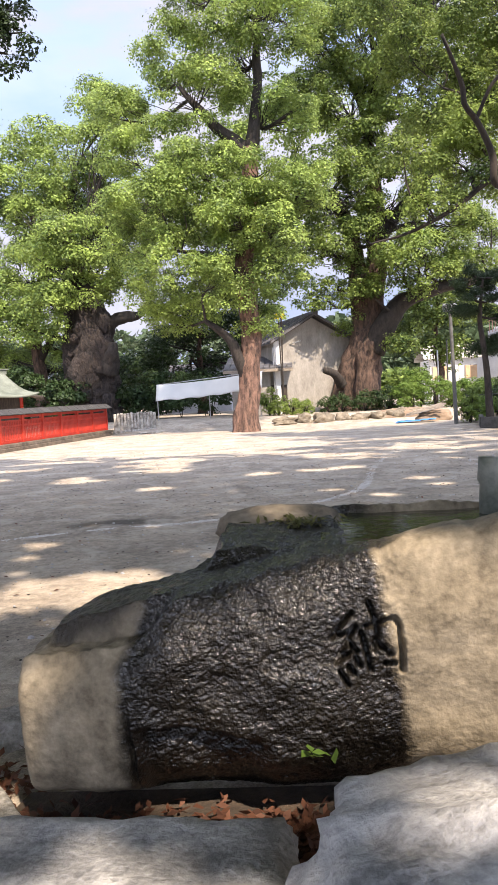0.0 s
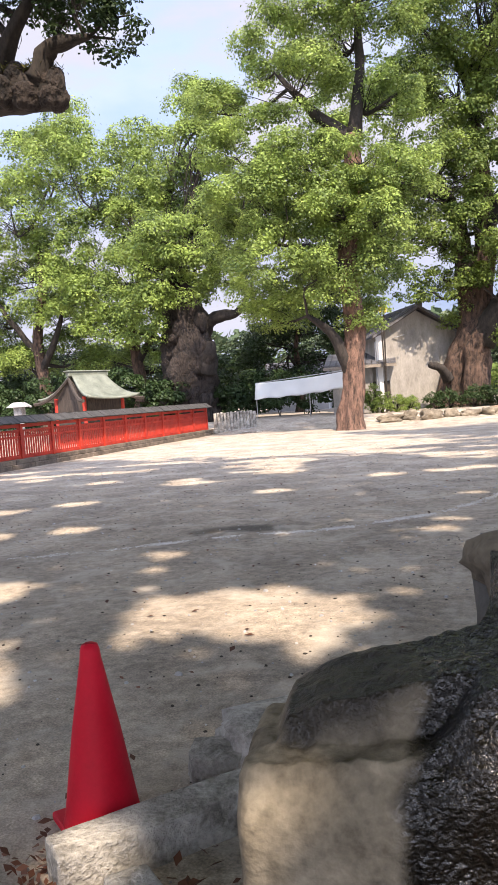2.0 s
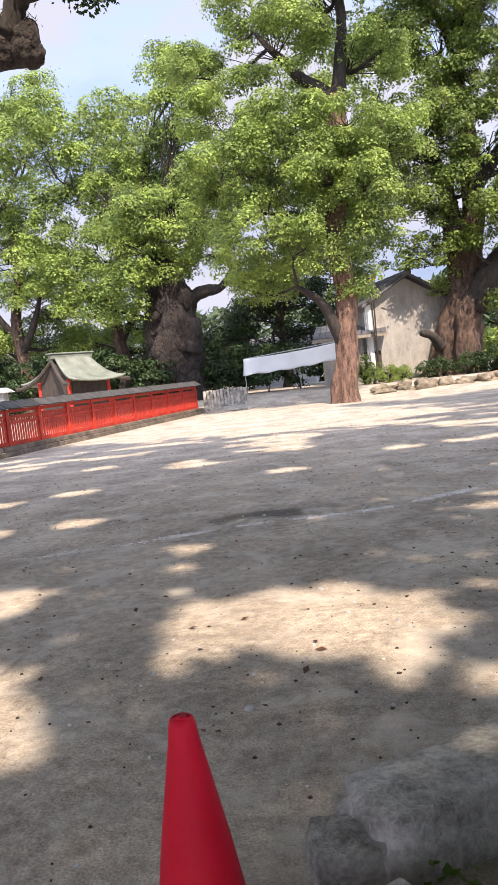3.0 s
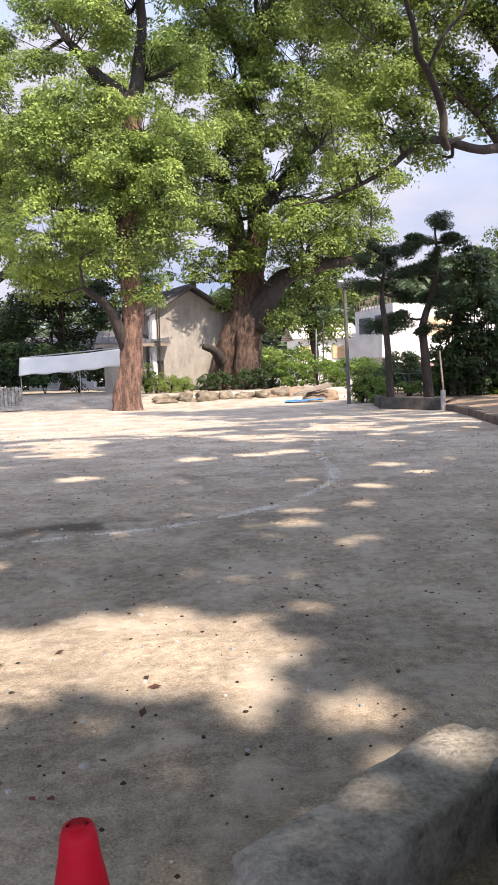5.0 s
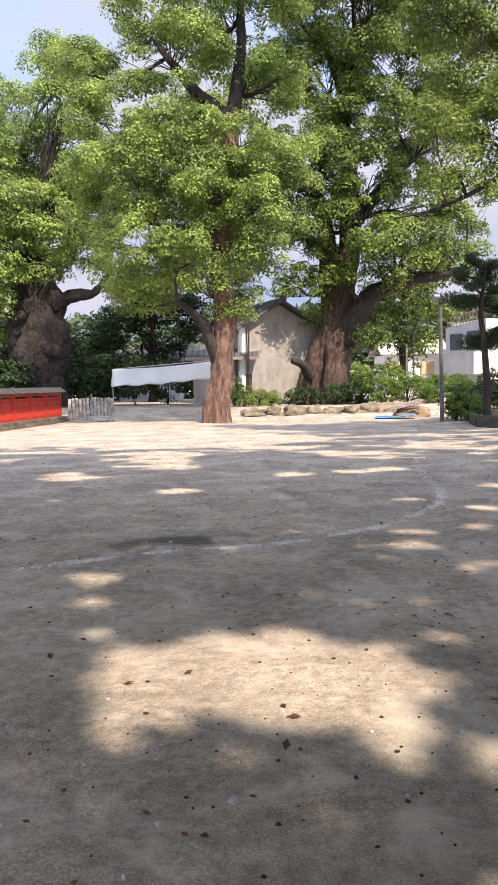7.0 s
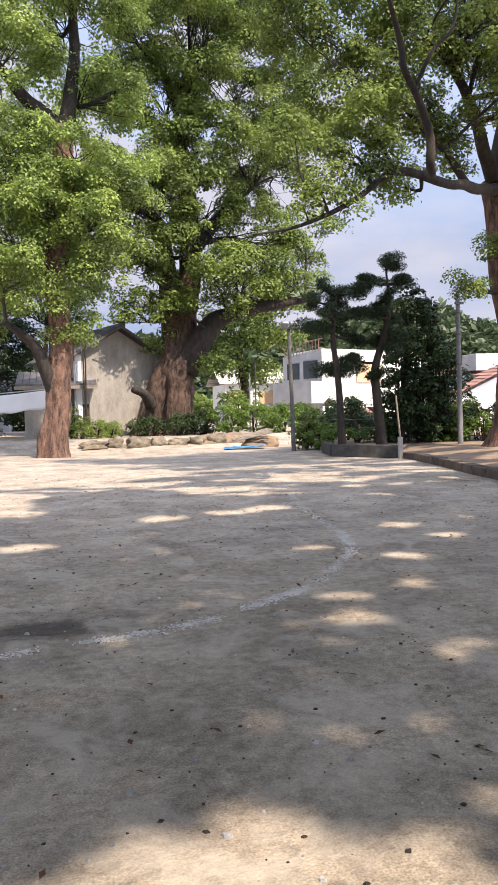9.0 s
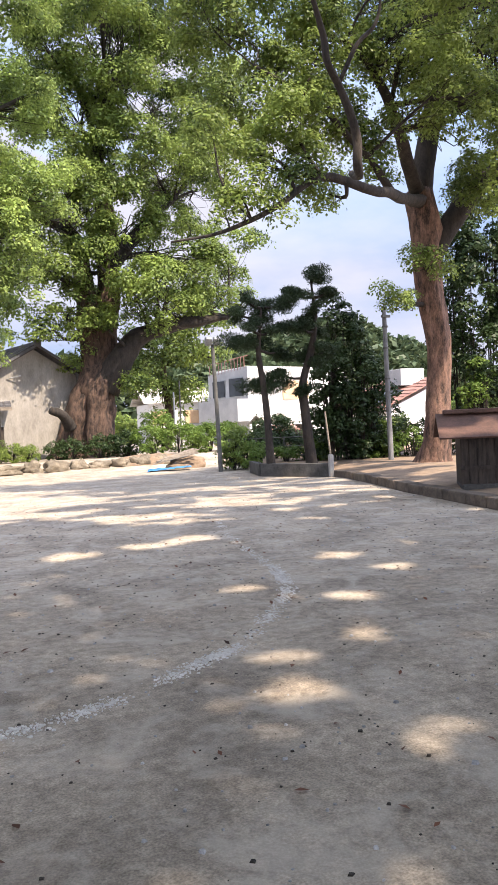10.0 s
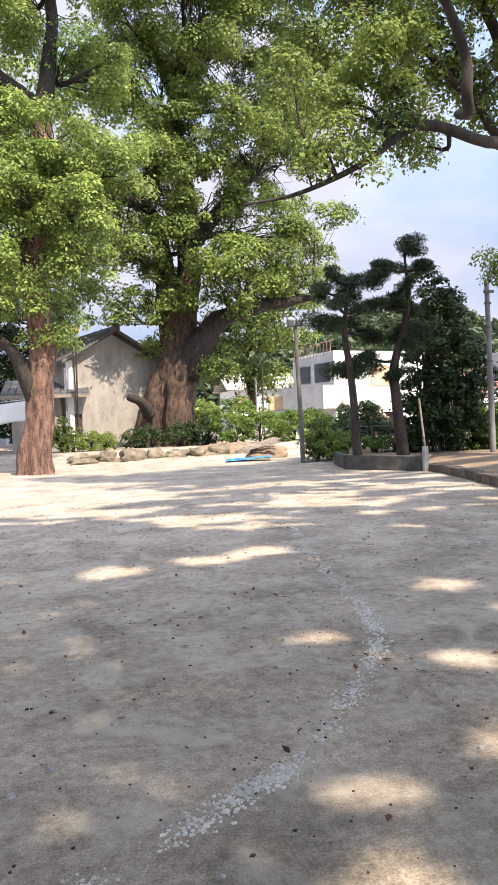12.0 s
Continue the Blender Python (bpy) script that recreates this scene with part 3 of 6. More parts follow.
old = tree("ancient_camphor_tree", "ancient camphor with a massive gnarled dark trunk behind the fence",
     [([(-12.6, Y, -0.1), (-12.55, Y, 1.5), (-12.4, Y, 3.6), (-12.5, Y, 5.7), (-12.8, Y, 7.4), (-13.3, Y, 10.0)], [1.7, 1.5, 1.4, 1.3, 0.95, 0.5]),
      ([(-11.9, Y, 5.6), (-11.2, Y, 6.5), (-10.2, Y - 0.2, 6.75), (-9.2, Y - 0.3, 6.9), (-8.5, Y - 0.4, 8.0)], [0.6, 0.45, 0.32, 0.22, 0.1]),
      ([(-11.6, Y - 0.6, 3.6), (-11.1, Y - 0.9, 4.4), (-11.0, Y - 0.9, 5.2)], [0.7, 0.5, 0.25])],
     at_depth(47, [(-13.6, 15.4, 2.4), (-13.3, 11.4, 2.6), (-11.3, 12.6, 2.1), (-11.0, 20.0, 2.0), (-9.4, 13.3, 2.5), (-10.8, 17.1, 2.4), (-15.7, 13.6, 2.8), (-9.0, 9.6, 1.5), (-12.6, 8.6, 1.2), (-8.0, 11.2, 1.5), (-13.4, 9.3, 1.6), (-12.0, 9.9, 1.5), (-14.6, 8.0, 1.5), (-13.0, 7.9, 0.9)], 2.0, rng0) + [(-13.4, 43.0, 8.9, 1.5), (-12.2, 43.0, 9.3, 1.4), (-14.4, 43.0, 7.6, 1.2), (-12.9, 42.8, 7.6, 0.8), (-13.2, 43, 11, 1.6), (-11.2, 43, 10.4, 1.3), (-14.6, 43.2, 10, 1.4), (-15.3, 43.4, 6.0, 1.1), (-9.8, 44.0, 8.6, 1.2)],
     BARK_OLD, LEAF, 13, size=0.16, clump=0.75, cover=0.85, rough=0.6, flare=0.3)
for k in range(16):
    a, z = 2.4 * k, 0.5 + 0.42 * k
    stone("burl", (-12.5 + 1.15 * math.sin(a), Y - 1.05 * abs(math.cos(a)) - 0.1, z), (0.9, 0.7, 0.9 + 0.3 * math.sin(k)), 200 + k, BARK_OLD, a, 0.4, 3, 0.2, old)
Y = 49.0
for k, (tx, rows) in enumerate((
        (-17.5, [(-16.35, 18.0, 2.4), (-17.3, 9.8, 2.6), (-20.2, 12.1, 3.2), (-20.4, 16.9, 2.8), (-18.9, 6.7, 1.8), (-15.0, 10.2, 2.0), (-17.6, 13.6, 2.6), (-15.6, 5.2, 1.5), (-19.6, 4.9, 1.6), (-17.2, 6.4, 1.4)]),
        (-24.5, [(-23.8, 19.3, 2.6), (-24.8, 15.0, 3.2), (-24.9, 10.5, 2.9), (-22.8, 7.9, 2.3), (-27.0, 7.7, 2.3), (-22.0, 21.0, 1.6), (-22.4, 5.0, 1.7), (-25.6, 4.8, 1.8), (-21.4, 9.6, 1.8)]),
        (-31.5, [(-30.1, 16.6, 4.0), (-30.1, 10.4, 3.7), (-32.6, 20.9, 4.0), (-34.0, 13.0, 3.6), (-28.6, 6.4, 2.2)]))):
    tree("camphor_tree", "leafy camphor tree in the grove behind the red fence",
         [([(tx, Y, 0.3), (tx + 0.4, Y, 3.0), (tx + 0.1, Y, 6.5), (tx + 0.9, Y, 10.5), (tx + 0.4, Y, 14.5)], [0.55, 0.42, 0.36, 0.28, 0.14]),
          ([(tx + 0.2, Y, 4.5), (tx + 1.7, Y - 0.6, 6.6), (tx + 2.6, Y - 0.8, 9.0)], [0.26, 0.2, 0.1]),
          ([(tx + 0.2, Y, 5.5), (tx - 1.6, Y - 0.5, 8.2), (tx - 2.8, Y - 0.6, 10.2)], [0.24, 0.18, 0.09])],
         at_depth(Y, rows, 2.0, rng0), BARK, LEAF, 20 + k, size=0.175, clump=0.85, cover=0.8)
# the darker trees that close the view behind the yard
for k, (tx, ty, rows) in enumerate((
        (-3, 51, [(-3, 9.5, 2.6), (-0.8, 12.3, 2.4), (-5.4, 12.4, 2.5), (-6, 8.6, 2.0), (0.4, 15, 2.2), (-3.6, 15.8, 2.4), (-0.4, 8.4, 1.6), (-6.4, 16.5, 2), (1.0, 19, 2.2), (-2.6, 19.4, 2.2)]),
        (-7.5, 56, [(-9.6, 5.6, 2.4), (-7.1, 6.1, 2.4), (-4.8, 4.2, 2.0), (-11.1, 3.3, 2.0), (-8.2, 3.4, 2.4), (-6.0, 8.4, 1.8), (-3.4, 7.0, 1.8)]),
        (8.8, 50, [(8.9, 3.7, 1.4), (9.7, 6.4, 1.7), (12.0, 5.7, 1.0), (8.0, 5.8, 1.7), (10.8, 7.1, 1.4), (6.9, 4.5, 1.7), (11.9, 8.2, 1.2)]),
        (-17, 60, [(-17, 4.0, 3.0), (-21, 3.6, 3.0), (-13.5, 3.2, 2.6), (-25, 4.2, 3.2), (-30, 4.5, 3.4), (-35, 5, 3.6)]))):
    tree("evergreen_tree", "dark evergreen tree behind the shrine yard",
         [([(tx, ty, 0.2), (tx + 0.3, ty, 2.4), (tx, ty, 5.0), (tx + 0.3, ty, 7.0)], [0.3, 0.24, 0.18, 0.08])],
         at_depth(ty, rows, 1.2, rng0), BARK, (LEAF, LEAF_DARK, LEAF_DEEP, LEAF_DARK)[k], 30 + k, size=0.22, clump=0.85, cover=0.8)

# the camphor on the earth bed by the kerb, its boughs over the yard
tree("camphor_tree", "camphor tree with a pale twisted trunk on a raised earth bed",
     [([(10.95, 24.6, 0.0), (11.0, 24.5, 0.8), (11.15, 24.5, 2.2), (11.18, 24.5, 3.6), (11.02, 24.5, 5.1), (10.92, 24.5, 6.9), (10.8, 24.5, 8.2)], [0.58, 0.4, 0.34, 0.34, 0.38, 0.42, 0.4]),
      ([(10.95, 24.5, 6.2), (11.8, 24.4, 7.4), (12.8, 24.2, 8.5), (14.1, 23.8, 9.2)], [0.36, 0.34, 0.3, 0.2]),
      ([(10.8, 24.5, 8.0), (11.07, 24.4, 9.9), (11.45, 24.2, 11.6), (11.9, 24.0, 13.6)], [0.36, 0.28, 0.22, 0.12]),
      ([(10.8, 24.4, 7.9), (9.6, 23.2, 7.55), (7.9, 21.2, 6.95), (6.7, 20.2, 6.7), (5.5, 20.0, 6.8), (4.5, 20.0, 6.2), (3.5, 20.0, 5.7), (2.2, 20.3, 5.4)], [0.22, 0.15, 0.115, 0.1, 0.085, 0.065, 0.045, 0.02]),
      ([(6.1, 19.4, 6.75), (5.1, 17.8, 6.2), (4.47, 16.6, 5.8), (4.36, 16.5, 6.3), (4.05, 16.4, 7.0), (3.8, 16.25, 7.35), (3.72, 16.2, 7.8), (3.35, 16.0, 8.6)], [0.035, 0.06, 0.075, 0.07, 0.062, 0.058, 0.05, 0.03]),
      ([(4.05, 16.4, 7.0), (4.3, 16.2, 7.6), (4.7, 16.2, 8.0), (4.8, 16.1, 8.7)], [0.04, 0.035, 0.028, 0.015]),
      ([(10.5, 24.2, 8.2), (9.3, 23.0, 8.9), (8.0, 21.6, 9.6), (6.5, 20.6, 10.2)], [0.22, 0.17, 0.12, 0.06]),
      ([(7.9, 21.2, 7.0), (6.9, 21.0, 8.0), (5.6, 20.8, 8.9), (4.2, 20.6, 9.3)], [0.1, 0.08, 0.06, 0.03])],
     [(x, 21 + dy, z, r) for x, z, r, dy in (
         (4.65, 10.3, 1.0, 0.3), (5.7, 9.7, 1.0, -0.4), (6.85, 10.6, 1.1, 0.3), (8.0, 10.0, 1.0, -0.2), (9.2, 10.6, 1.1, 0.8), (10.1, 9.4, 1.0, 0.5), (5.06, 8.3, 0.75, -0.4), (6.2, 8.8, 0.75, 0.2),
         (4.2, 7.4, 0.6, -0.2), (5.27, 7.1, 0.55, -0.8), (7.6, 8.5, 0.7, 0.3), (3.8, 8.5, 0.6, 0.3), (3.5, 10.4, 0.9, 0.2), (8.0, 4.6, 0.0, 0.0), (5.8, 11.7, 1.3, 0), (8.1, 12.1, 1.4, 0.4),
         (10.3, 12.3, 1.4, 0.7), (11.7, 10.65, 1.6, 1.0), (11.9, 8.2, 1.1, 1.5), (3.1, 12.0, 1.2, 0.3), (9.4, 5.0, 0.55, 2.6), (13.6, 10.2, 1.6, 2), (12.6, 13.2, 1.6, 2), (10.4, 5.8, 0.5, 2.6), (7.5, 10.4, 0.8, -2.4), (9, 10.5, 0.9, -2), (8.5, 9.0, 0.6, -1), (9.6, 9.2, 0.6, -0.4)) if r] + [(3.44, 20.0, 6.56, 0.45), (4.28, 20.0, 5.99, 0.4), (5.15, 20.4, 6.89, 0.5), (4.12, 20.6, 7.44, 0.5), (5.93, 20.6, 6.67, 0.4), (3.06, 20.0, 7.43, 0.5), (4.97, 20.4, 8.03, 0.6), (6.68, 21.0, 8.07, 0.6), (3.59, 19.6, 5.93, 0.3), (7.7, 21.5, 7.41, 0.4), (3.21, 20.0, 5.96, 0.3)],
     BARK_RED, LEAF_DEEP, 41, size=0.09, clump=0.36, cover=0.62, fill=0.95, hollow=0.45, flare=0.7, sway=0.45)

# the bough that reaches in from a tree beside the fence
bough_tree = tree("camphor_tree", "old camphor beside the fence with a mossy sawn-off bough",
     [([(-11.0, 12.2, 0), (-10.9, 12.3, 2.0), (-10.7, 12.6, 4.5), (-10.0, 13.4, 6.8), (-8.9, 14.3, 7.9)], [0.8, 0.62, 0.55, 0.48, 0.42]),
      ([(-9.2, 14.1, 7.75), (-7.85, 14.8, 7.98), (-7.15, 14.8, 7.84), (-6.7, 14.8, 7.72), (-6.38, 14.8, 7.66)], [0.4, 0.36, 0.33, 0.31, 0.29]),
      ([(-6.75, 14.7, 7.9), (-6.45, 14.6, 8.3), (-6.1, 14.6, 8.4), (-5.6, 14.6, 8.42)], [0.2, 0.16, 0.14, 0.05]),
      ([(-7.6, 14.8, 8.0), (-7.3, 14.8, 8.8), (-6.8, 14.8, 9.5), (-6.6, 14.8, 10.5)], [0.2, 0.15, 0.1, 0.05])],
     [(-5.25, 14.6, 8.4, 0.42), (-4.75, 14.6, 8.75, 0.28), (-5.7, 14.7, 9.2, 0.75), (-5.0, 14.7, 9.4, 0.4), (-6.2, 14.7, 8.9, 0.4), (-6.6, 14.8, 9.6, 0.8), (-7.8, 14.8, 9.7, 0.9), (-5.7, 14.8, 10.4, 0.8), (-7.2, 14.9, 10.8, 1.0), (-8.6, 14.6, 9.4, 0.9), (-8.9, 14.4, 10.6, 1.2)],
     BARK_OLD, LEAF_DARK, 43, rough=0.45, size=0.09, clump=0.26, cover=0.7, fill=0.6, hollow=0.4, sway=0.2)

for k, (x, z, w) in enumerate(((-6.5, 7.58, 0.5), (-6.95, 7.66, 0.6), (-7.45, 7.76, 0.62), (-6.62, 7.92, 0.42), (-7.2, 8.05, 0.45), (-6.42, 7.8, 0.3))):
    stone("burl", (x, 14.76, z), (w * 1.2, 0.5, 0.5 + 0.06 * (k % 3)), 240 + k, BARK_OLD, 0.7 * k, 0.25, 4, 0.1, bough_tree)

# ---- the tree overhead, whose shade lies on the yard ----
PATCH = [(-2.59, 6.62), (-2.36, 6.8), (-1.92, 6.92), (-1.42, 7.15), (-0.92, 6.74), (-0.5, 6.3), (-0.57, 6.02), (-0.86, 5.82), (-0.86, 5.41), (-0.99, 5.12), (-1.15, 5.33), (-1.24, 5.65), (-1.54, 5.58), (-1.77, 5.8), (-2.04, 5.68), (-2.29, 5.47)]
GAPS = [(-2.82, 8.4, 0.24), (-2.69, 7.7, 0.16), (-2.53, 6.98, 0.17), (0.02, 9.4, 0.27), (0.6, 12.15, 0.27), (1.45, 11.4, 0.24), (0.46, 8.55, 0.2), (-1.1, 7.78, 0.14), (-2.5, 13.4, 0.35), (-2.8, 16.5, 0.45),
        (-4.6, 15.2, 0.45), (-0.49, 6.82, 0.14), (-0.42, 5.35, 0.22), (0.9, 10.3, 0.22), (0.1, 10.0, 0.16), (1.07, 15.7, 0.4), (2.15, 13.3, 0.3), (2.4, 12.4, 0.25), (0.44, 15.4, 0.4), (-0.7, 15.2, 0.4),
        (-4.65, 10.15, 0.3), (-6.8, 12.1, 0.4), (-5.7, 9.8, 0.35), (-6.7, 16.1, 0.4), (-4.8, 15.8, 0.4), (-3.15, 17.7, 0.5), (-8.9, 17.3, 0.5), (-2.68, 4.6, 0.16), (-3.85, 6.8, 0.25), (-5.8, 12.8, 0.4), (-3.3, 5.6, 0.22), (-3.15, 5.1, 0.42), (-2.75, 4.75, 0.25), (-3.9, 7.15, 0.3), (-2.75, 8.05, 0.13)]


def in_patch(x, y):
    inside = np.zeros(len(x), bool)
    for (x0, y0), (x1, y1) in zip(PATCH, PATCH[1:] + PATCH[:1]):
        cross = (y0 > y) != (y1 > y)
        inside ^= cross & (x < (x1 - x0) * (y - y0) / (y1 - y0 + 1e-9) + x0)
    return inside


def open_to_sun(p):
    """True for leaves that stand in the shade-giving parts of the crown, not in its gaps."""
    gx = p[:, 0] - p[:, 2] * SUN_WAY.x / SUN_WAY.z
    gy = p[:, 1] - p[:, 2] * SUN_WAY.y / SUN_WAY.z
    wob = np.array([noise.noise_vector(Vector((a * 2.6, b * 2.6, 1.5))) for a, b in zip(gx, gy)])
    gx, gy = gx + 0.1 * wob[:, 0], gy + 0.1 * wob[:, 1]
    shut = ~in_patch(gx, gy)
    for x, y, r in GAPS:
        shut &= ((gx - x) / 1.25) ** 2 + ((gy - y) / 1.0) ** 2 > r * r * 0.8
    # the sun on the carved rock's dry end, and on the stones before it
    for x, y, z, r in ((1.0, 2.6, 0.7, 0.45), (1.45, 2.6, 0.6, 0.6), (0.85, 2.6, 0.4, 0.32), (0.85, 2.7, 0.95, 0.22), (0.1, 3.62, 1.03, 0.16), (-0.73, 2.6, 0.48, 0.11), (-0.7, 2.6, 0.3, 0.09), (0.15, 2.6, 0.55, 0.42), (-0.1, 2.65, 0.6, 0.3), (0.45, 2.65, 0.7, 0.4), (-0.35, 1.95, 0.3, 0.26), (0.05, 1.8, 0.3, 0.18), (0.6, 1.9, 0.55, 0.2), (0.95, 1.75, 0.6, 0.16), (-1.45, 3.2, 0.15, 0.24), (-1.2, 2.75, 0.15, 0.2), (-1.0, 2.8, 0.14, 0.2), (-1.5, 2.6, 0.0, 0.32), (-0.72, 4.32, 0.25, 0.16), (-0.35, 4.6, 0.25, 0.22)):
        sx, sy = x - z * SUN_WAY.x / SUN_WAY.z, y - z * SUN_WAY.y / SUN_WAY.z
        shut &= (gx - sx) ** 2 + (gy - sy) ** 2 > r * r
    return shut


def overhead_tree():
    rng = np.random.default_rng(77)
    n = 165000
    gx, gy = rng.uniform(-15, 10, n), rng.uniform(-6, 31, n)
    far = np.array([noise.noise(Vector((a * 0.45, b * 0.9, 2.0))) + 0.6 * noise.noise(Vector((a * 1.6, b * 2.4, 7.0))) for a, b in zip(gx, gy)])
    thin = np.clip((gy - 11.5) / 7, 0, 1)
    edge = 22.0 + 1.3 * np.sin(gx * 0.5) + 9 * np.clip((gx - 1.0) / 4, 0, 1) - gy
    broken = np.clip((gy - 17.5) / 3.5, 0, 1) * 0.22
    ok = (far > -0.98 + 0.8 * thin + broken) & (edge > 0)
    gx, gy = gx[ok], gy[ok]
    h = np.maximum(8.0, (2.6 + 0.70 * gy) / (1 + 0.70 * 0.727)) + rng.uniform(0, 2.2, len(gx))
    p = np.stack((gx + h * SUN_WAY.x / SUN_WAY.z, gy + h * SUN_WAY.y / SUN_WAY.z, h), 1)
    p = p[open_to_sun(p)]
    # a lighter part of the crown, where broken light comes through
    q = p[:, :2] - p[:, 2:] * np.array((SUN_WAY.x, SUN_WAY.y)) / SUN_WAY.z
    light = np.clip((q[:, 1] - 8.3) / 1.5, 0, 1) * np.clip((0.4 - q[:, 0]) / 1.5, 0, 1)
    p = p[rng.uniform(size=len(p)) > 0.05 * light]
    root = thing("camphor_tree", "broad camphor tree whose crown shades the yard", "tree", (9.5, -11, 0))
    wood = Geo()
    wood.tube(smooth_line([(9.5, -11, -0.1), (9.3, -11, 3), (9.0, -10.8, 6), (8.2, -10.4, 9.6)], 5), spread_radii([0.9, 0.65, 0.55, 0.4], 5), 12, 0.2, 0.5)
    for q in ((-4, -8.0, 11.6), (7.5, 2.5, 12.5), (11.5, 0.5, 12), (12.5, -6.5, 11)):
        q = Vector(q)
        s = Vector((8.4, -10.5, 9.0))
        wood.tube(smooth_line([s, (s + q) / 2 + Vector((0, 0, 0.8)), q], 5), spread_radii([0.3, 0.2, 0.06], 5), 8, 0.15)
    part("trunk", wood, BARK, root, smooth=True)
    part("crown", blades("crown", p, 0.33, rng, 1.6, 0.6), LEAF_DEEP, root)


overhead_tree()

# ---- yard edges: fences, walls, buildings ----
def along(a, b):
    a, b = Vector(a), Vector(b)
    d = b - a
    return a, d.normalized(), d.length, Matrix.Rotation(math.atan2(d.y, d.x), 3, "Z")


def red_fence():
    a, d, ln, rot = along((-12.9, 12.0, 0), (-9.6, 36.4, 0))
    base = thing("stone_fence_base", "low weathered stone footing under the red fence", "stone base", a, kind="")
    n = 22
    for i in range(n):
        for k, (h, w, z) in enumerate(((0.16, 0.62, 0.06), (0.14, 0.5, 0.21))):
            c = a + d * (ln * (i + 0.5 + 0.25 * k) / n)
            part("block", bevelled((c.x, c.y, z), (ln / n - 0.015, w, h), rot, 0.015, 1), KERBSTONE, base)
    fence = thing("red_fence", "vermilion slatted shrine fence with a dark board coping", "fence", a)
    bays = 15
    for i in range(bays + 1):
        c = a + d * (ln * i / bays)
        part("post", Geo().box((c.x, c.y, 0.80), (0.13, 0.13, 1.06), rot), VERMILION, fence)
    mid = a + d * (ln / 2)
    for z, h in ((0.34, 0.11), (0.93, 0.07), (1.12, 0.06), (1.27, 0.1)):
        part("rail", Geo().box((mid.x, mid.y, z), (ln, 0.07, h), rot), VERMILION, fence)
    n = 200
    slat = Geo().box((0, 0, 0), (0.062, 0.03, 0.80)).mesh("slat")
    slat.materials.append(VERMILION)
    for i in range(n):
        c = a + d * (ln * (i + 0.5) / n)
        s = part("slat", slat, VERMILION, fence)
        s.matrix_basis = Matrix.Translation((c.x, c.y - 0.03, 0.74)) @ rot.to_4x4()
    side = rot @ Vector((0, 1, 0))
    for s in (-1, 1):
        g = Geo()
        for k in range(60):
            c = a + d * (ln * (k + 0.5) / 60) + side * (s * 0.2)
            tilt = rot @ Matrix.Rotation(-s * 0.6, 3, "X")
            g.box((c.x, c.y, 1.45 + 0.012 * (k % 2)), (ln / 60 - 0.006, 0.38, 0.03), tilt)
        tagged(part("coping_board", g, COPING, fence), kind="stuff")
    part("ridge_cap", Geo().box((mid.x, mid.y, 1.55), (ln + 0.1, 0.14, 0.06), rot), COPING, fence)


red_fence()


def stone_balustrade():
    a, d, ln, rot = along((-9.3, 36.7, 0), (-7.3, 37.4, 0))
    th = thing("stone_balustrade", "pale granite balustrade of close-set square pillars", "stone fence", a)
    part("plinth", bevelled(tuple(a + d * ln / 2 + Vector((0, 0, 0.1))), (ln + 0.1, 0.4, 0.22), rot, 0.02, 1), GRANITE, th)
    for i in range(13):
        c = a + d * (ln * (i + 0.5) / 13)
        part("pillar", bevelled((c.x, c.y, 0.6 + 0.02 * (i % 3)), (0.135, 0.135, 0.86), rot, 0.02, 1), GRANITE, th)
    c = a + d * ln / 2
    part("rail", Geo().box((c.x, c.y + 0.002, 0.5), (ln, 0.06, 0.1), rot), GRANITE, th)
    stone("stepping_stone", (-7.4, 36.3, 0.03), (1.2, 0.7, 0.14), 5, GRANITE)
    tagged(bpy.data.objects["stepping_stone"], "flat worn stone lying by the balustrade", "stone")


stone_balustrade()


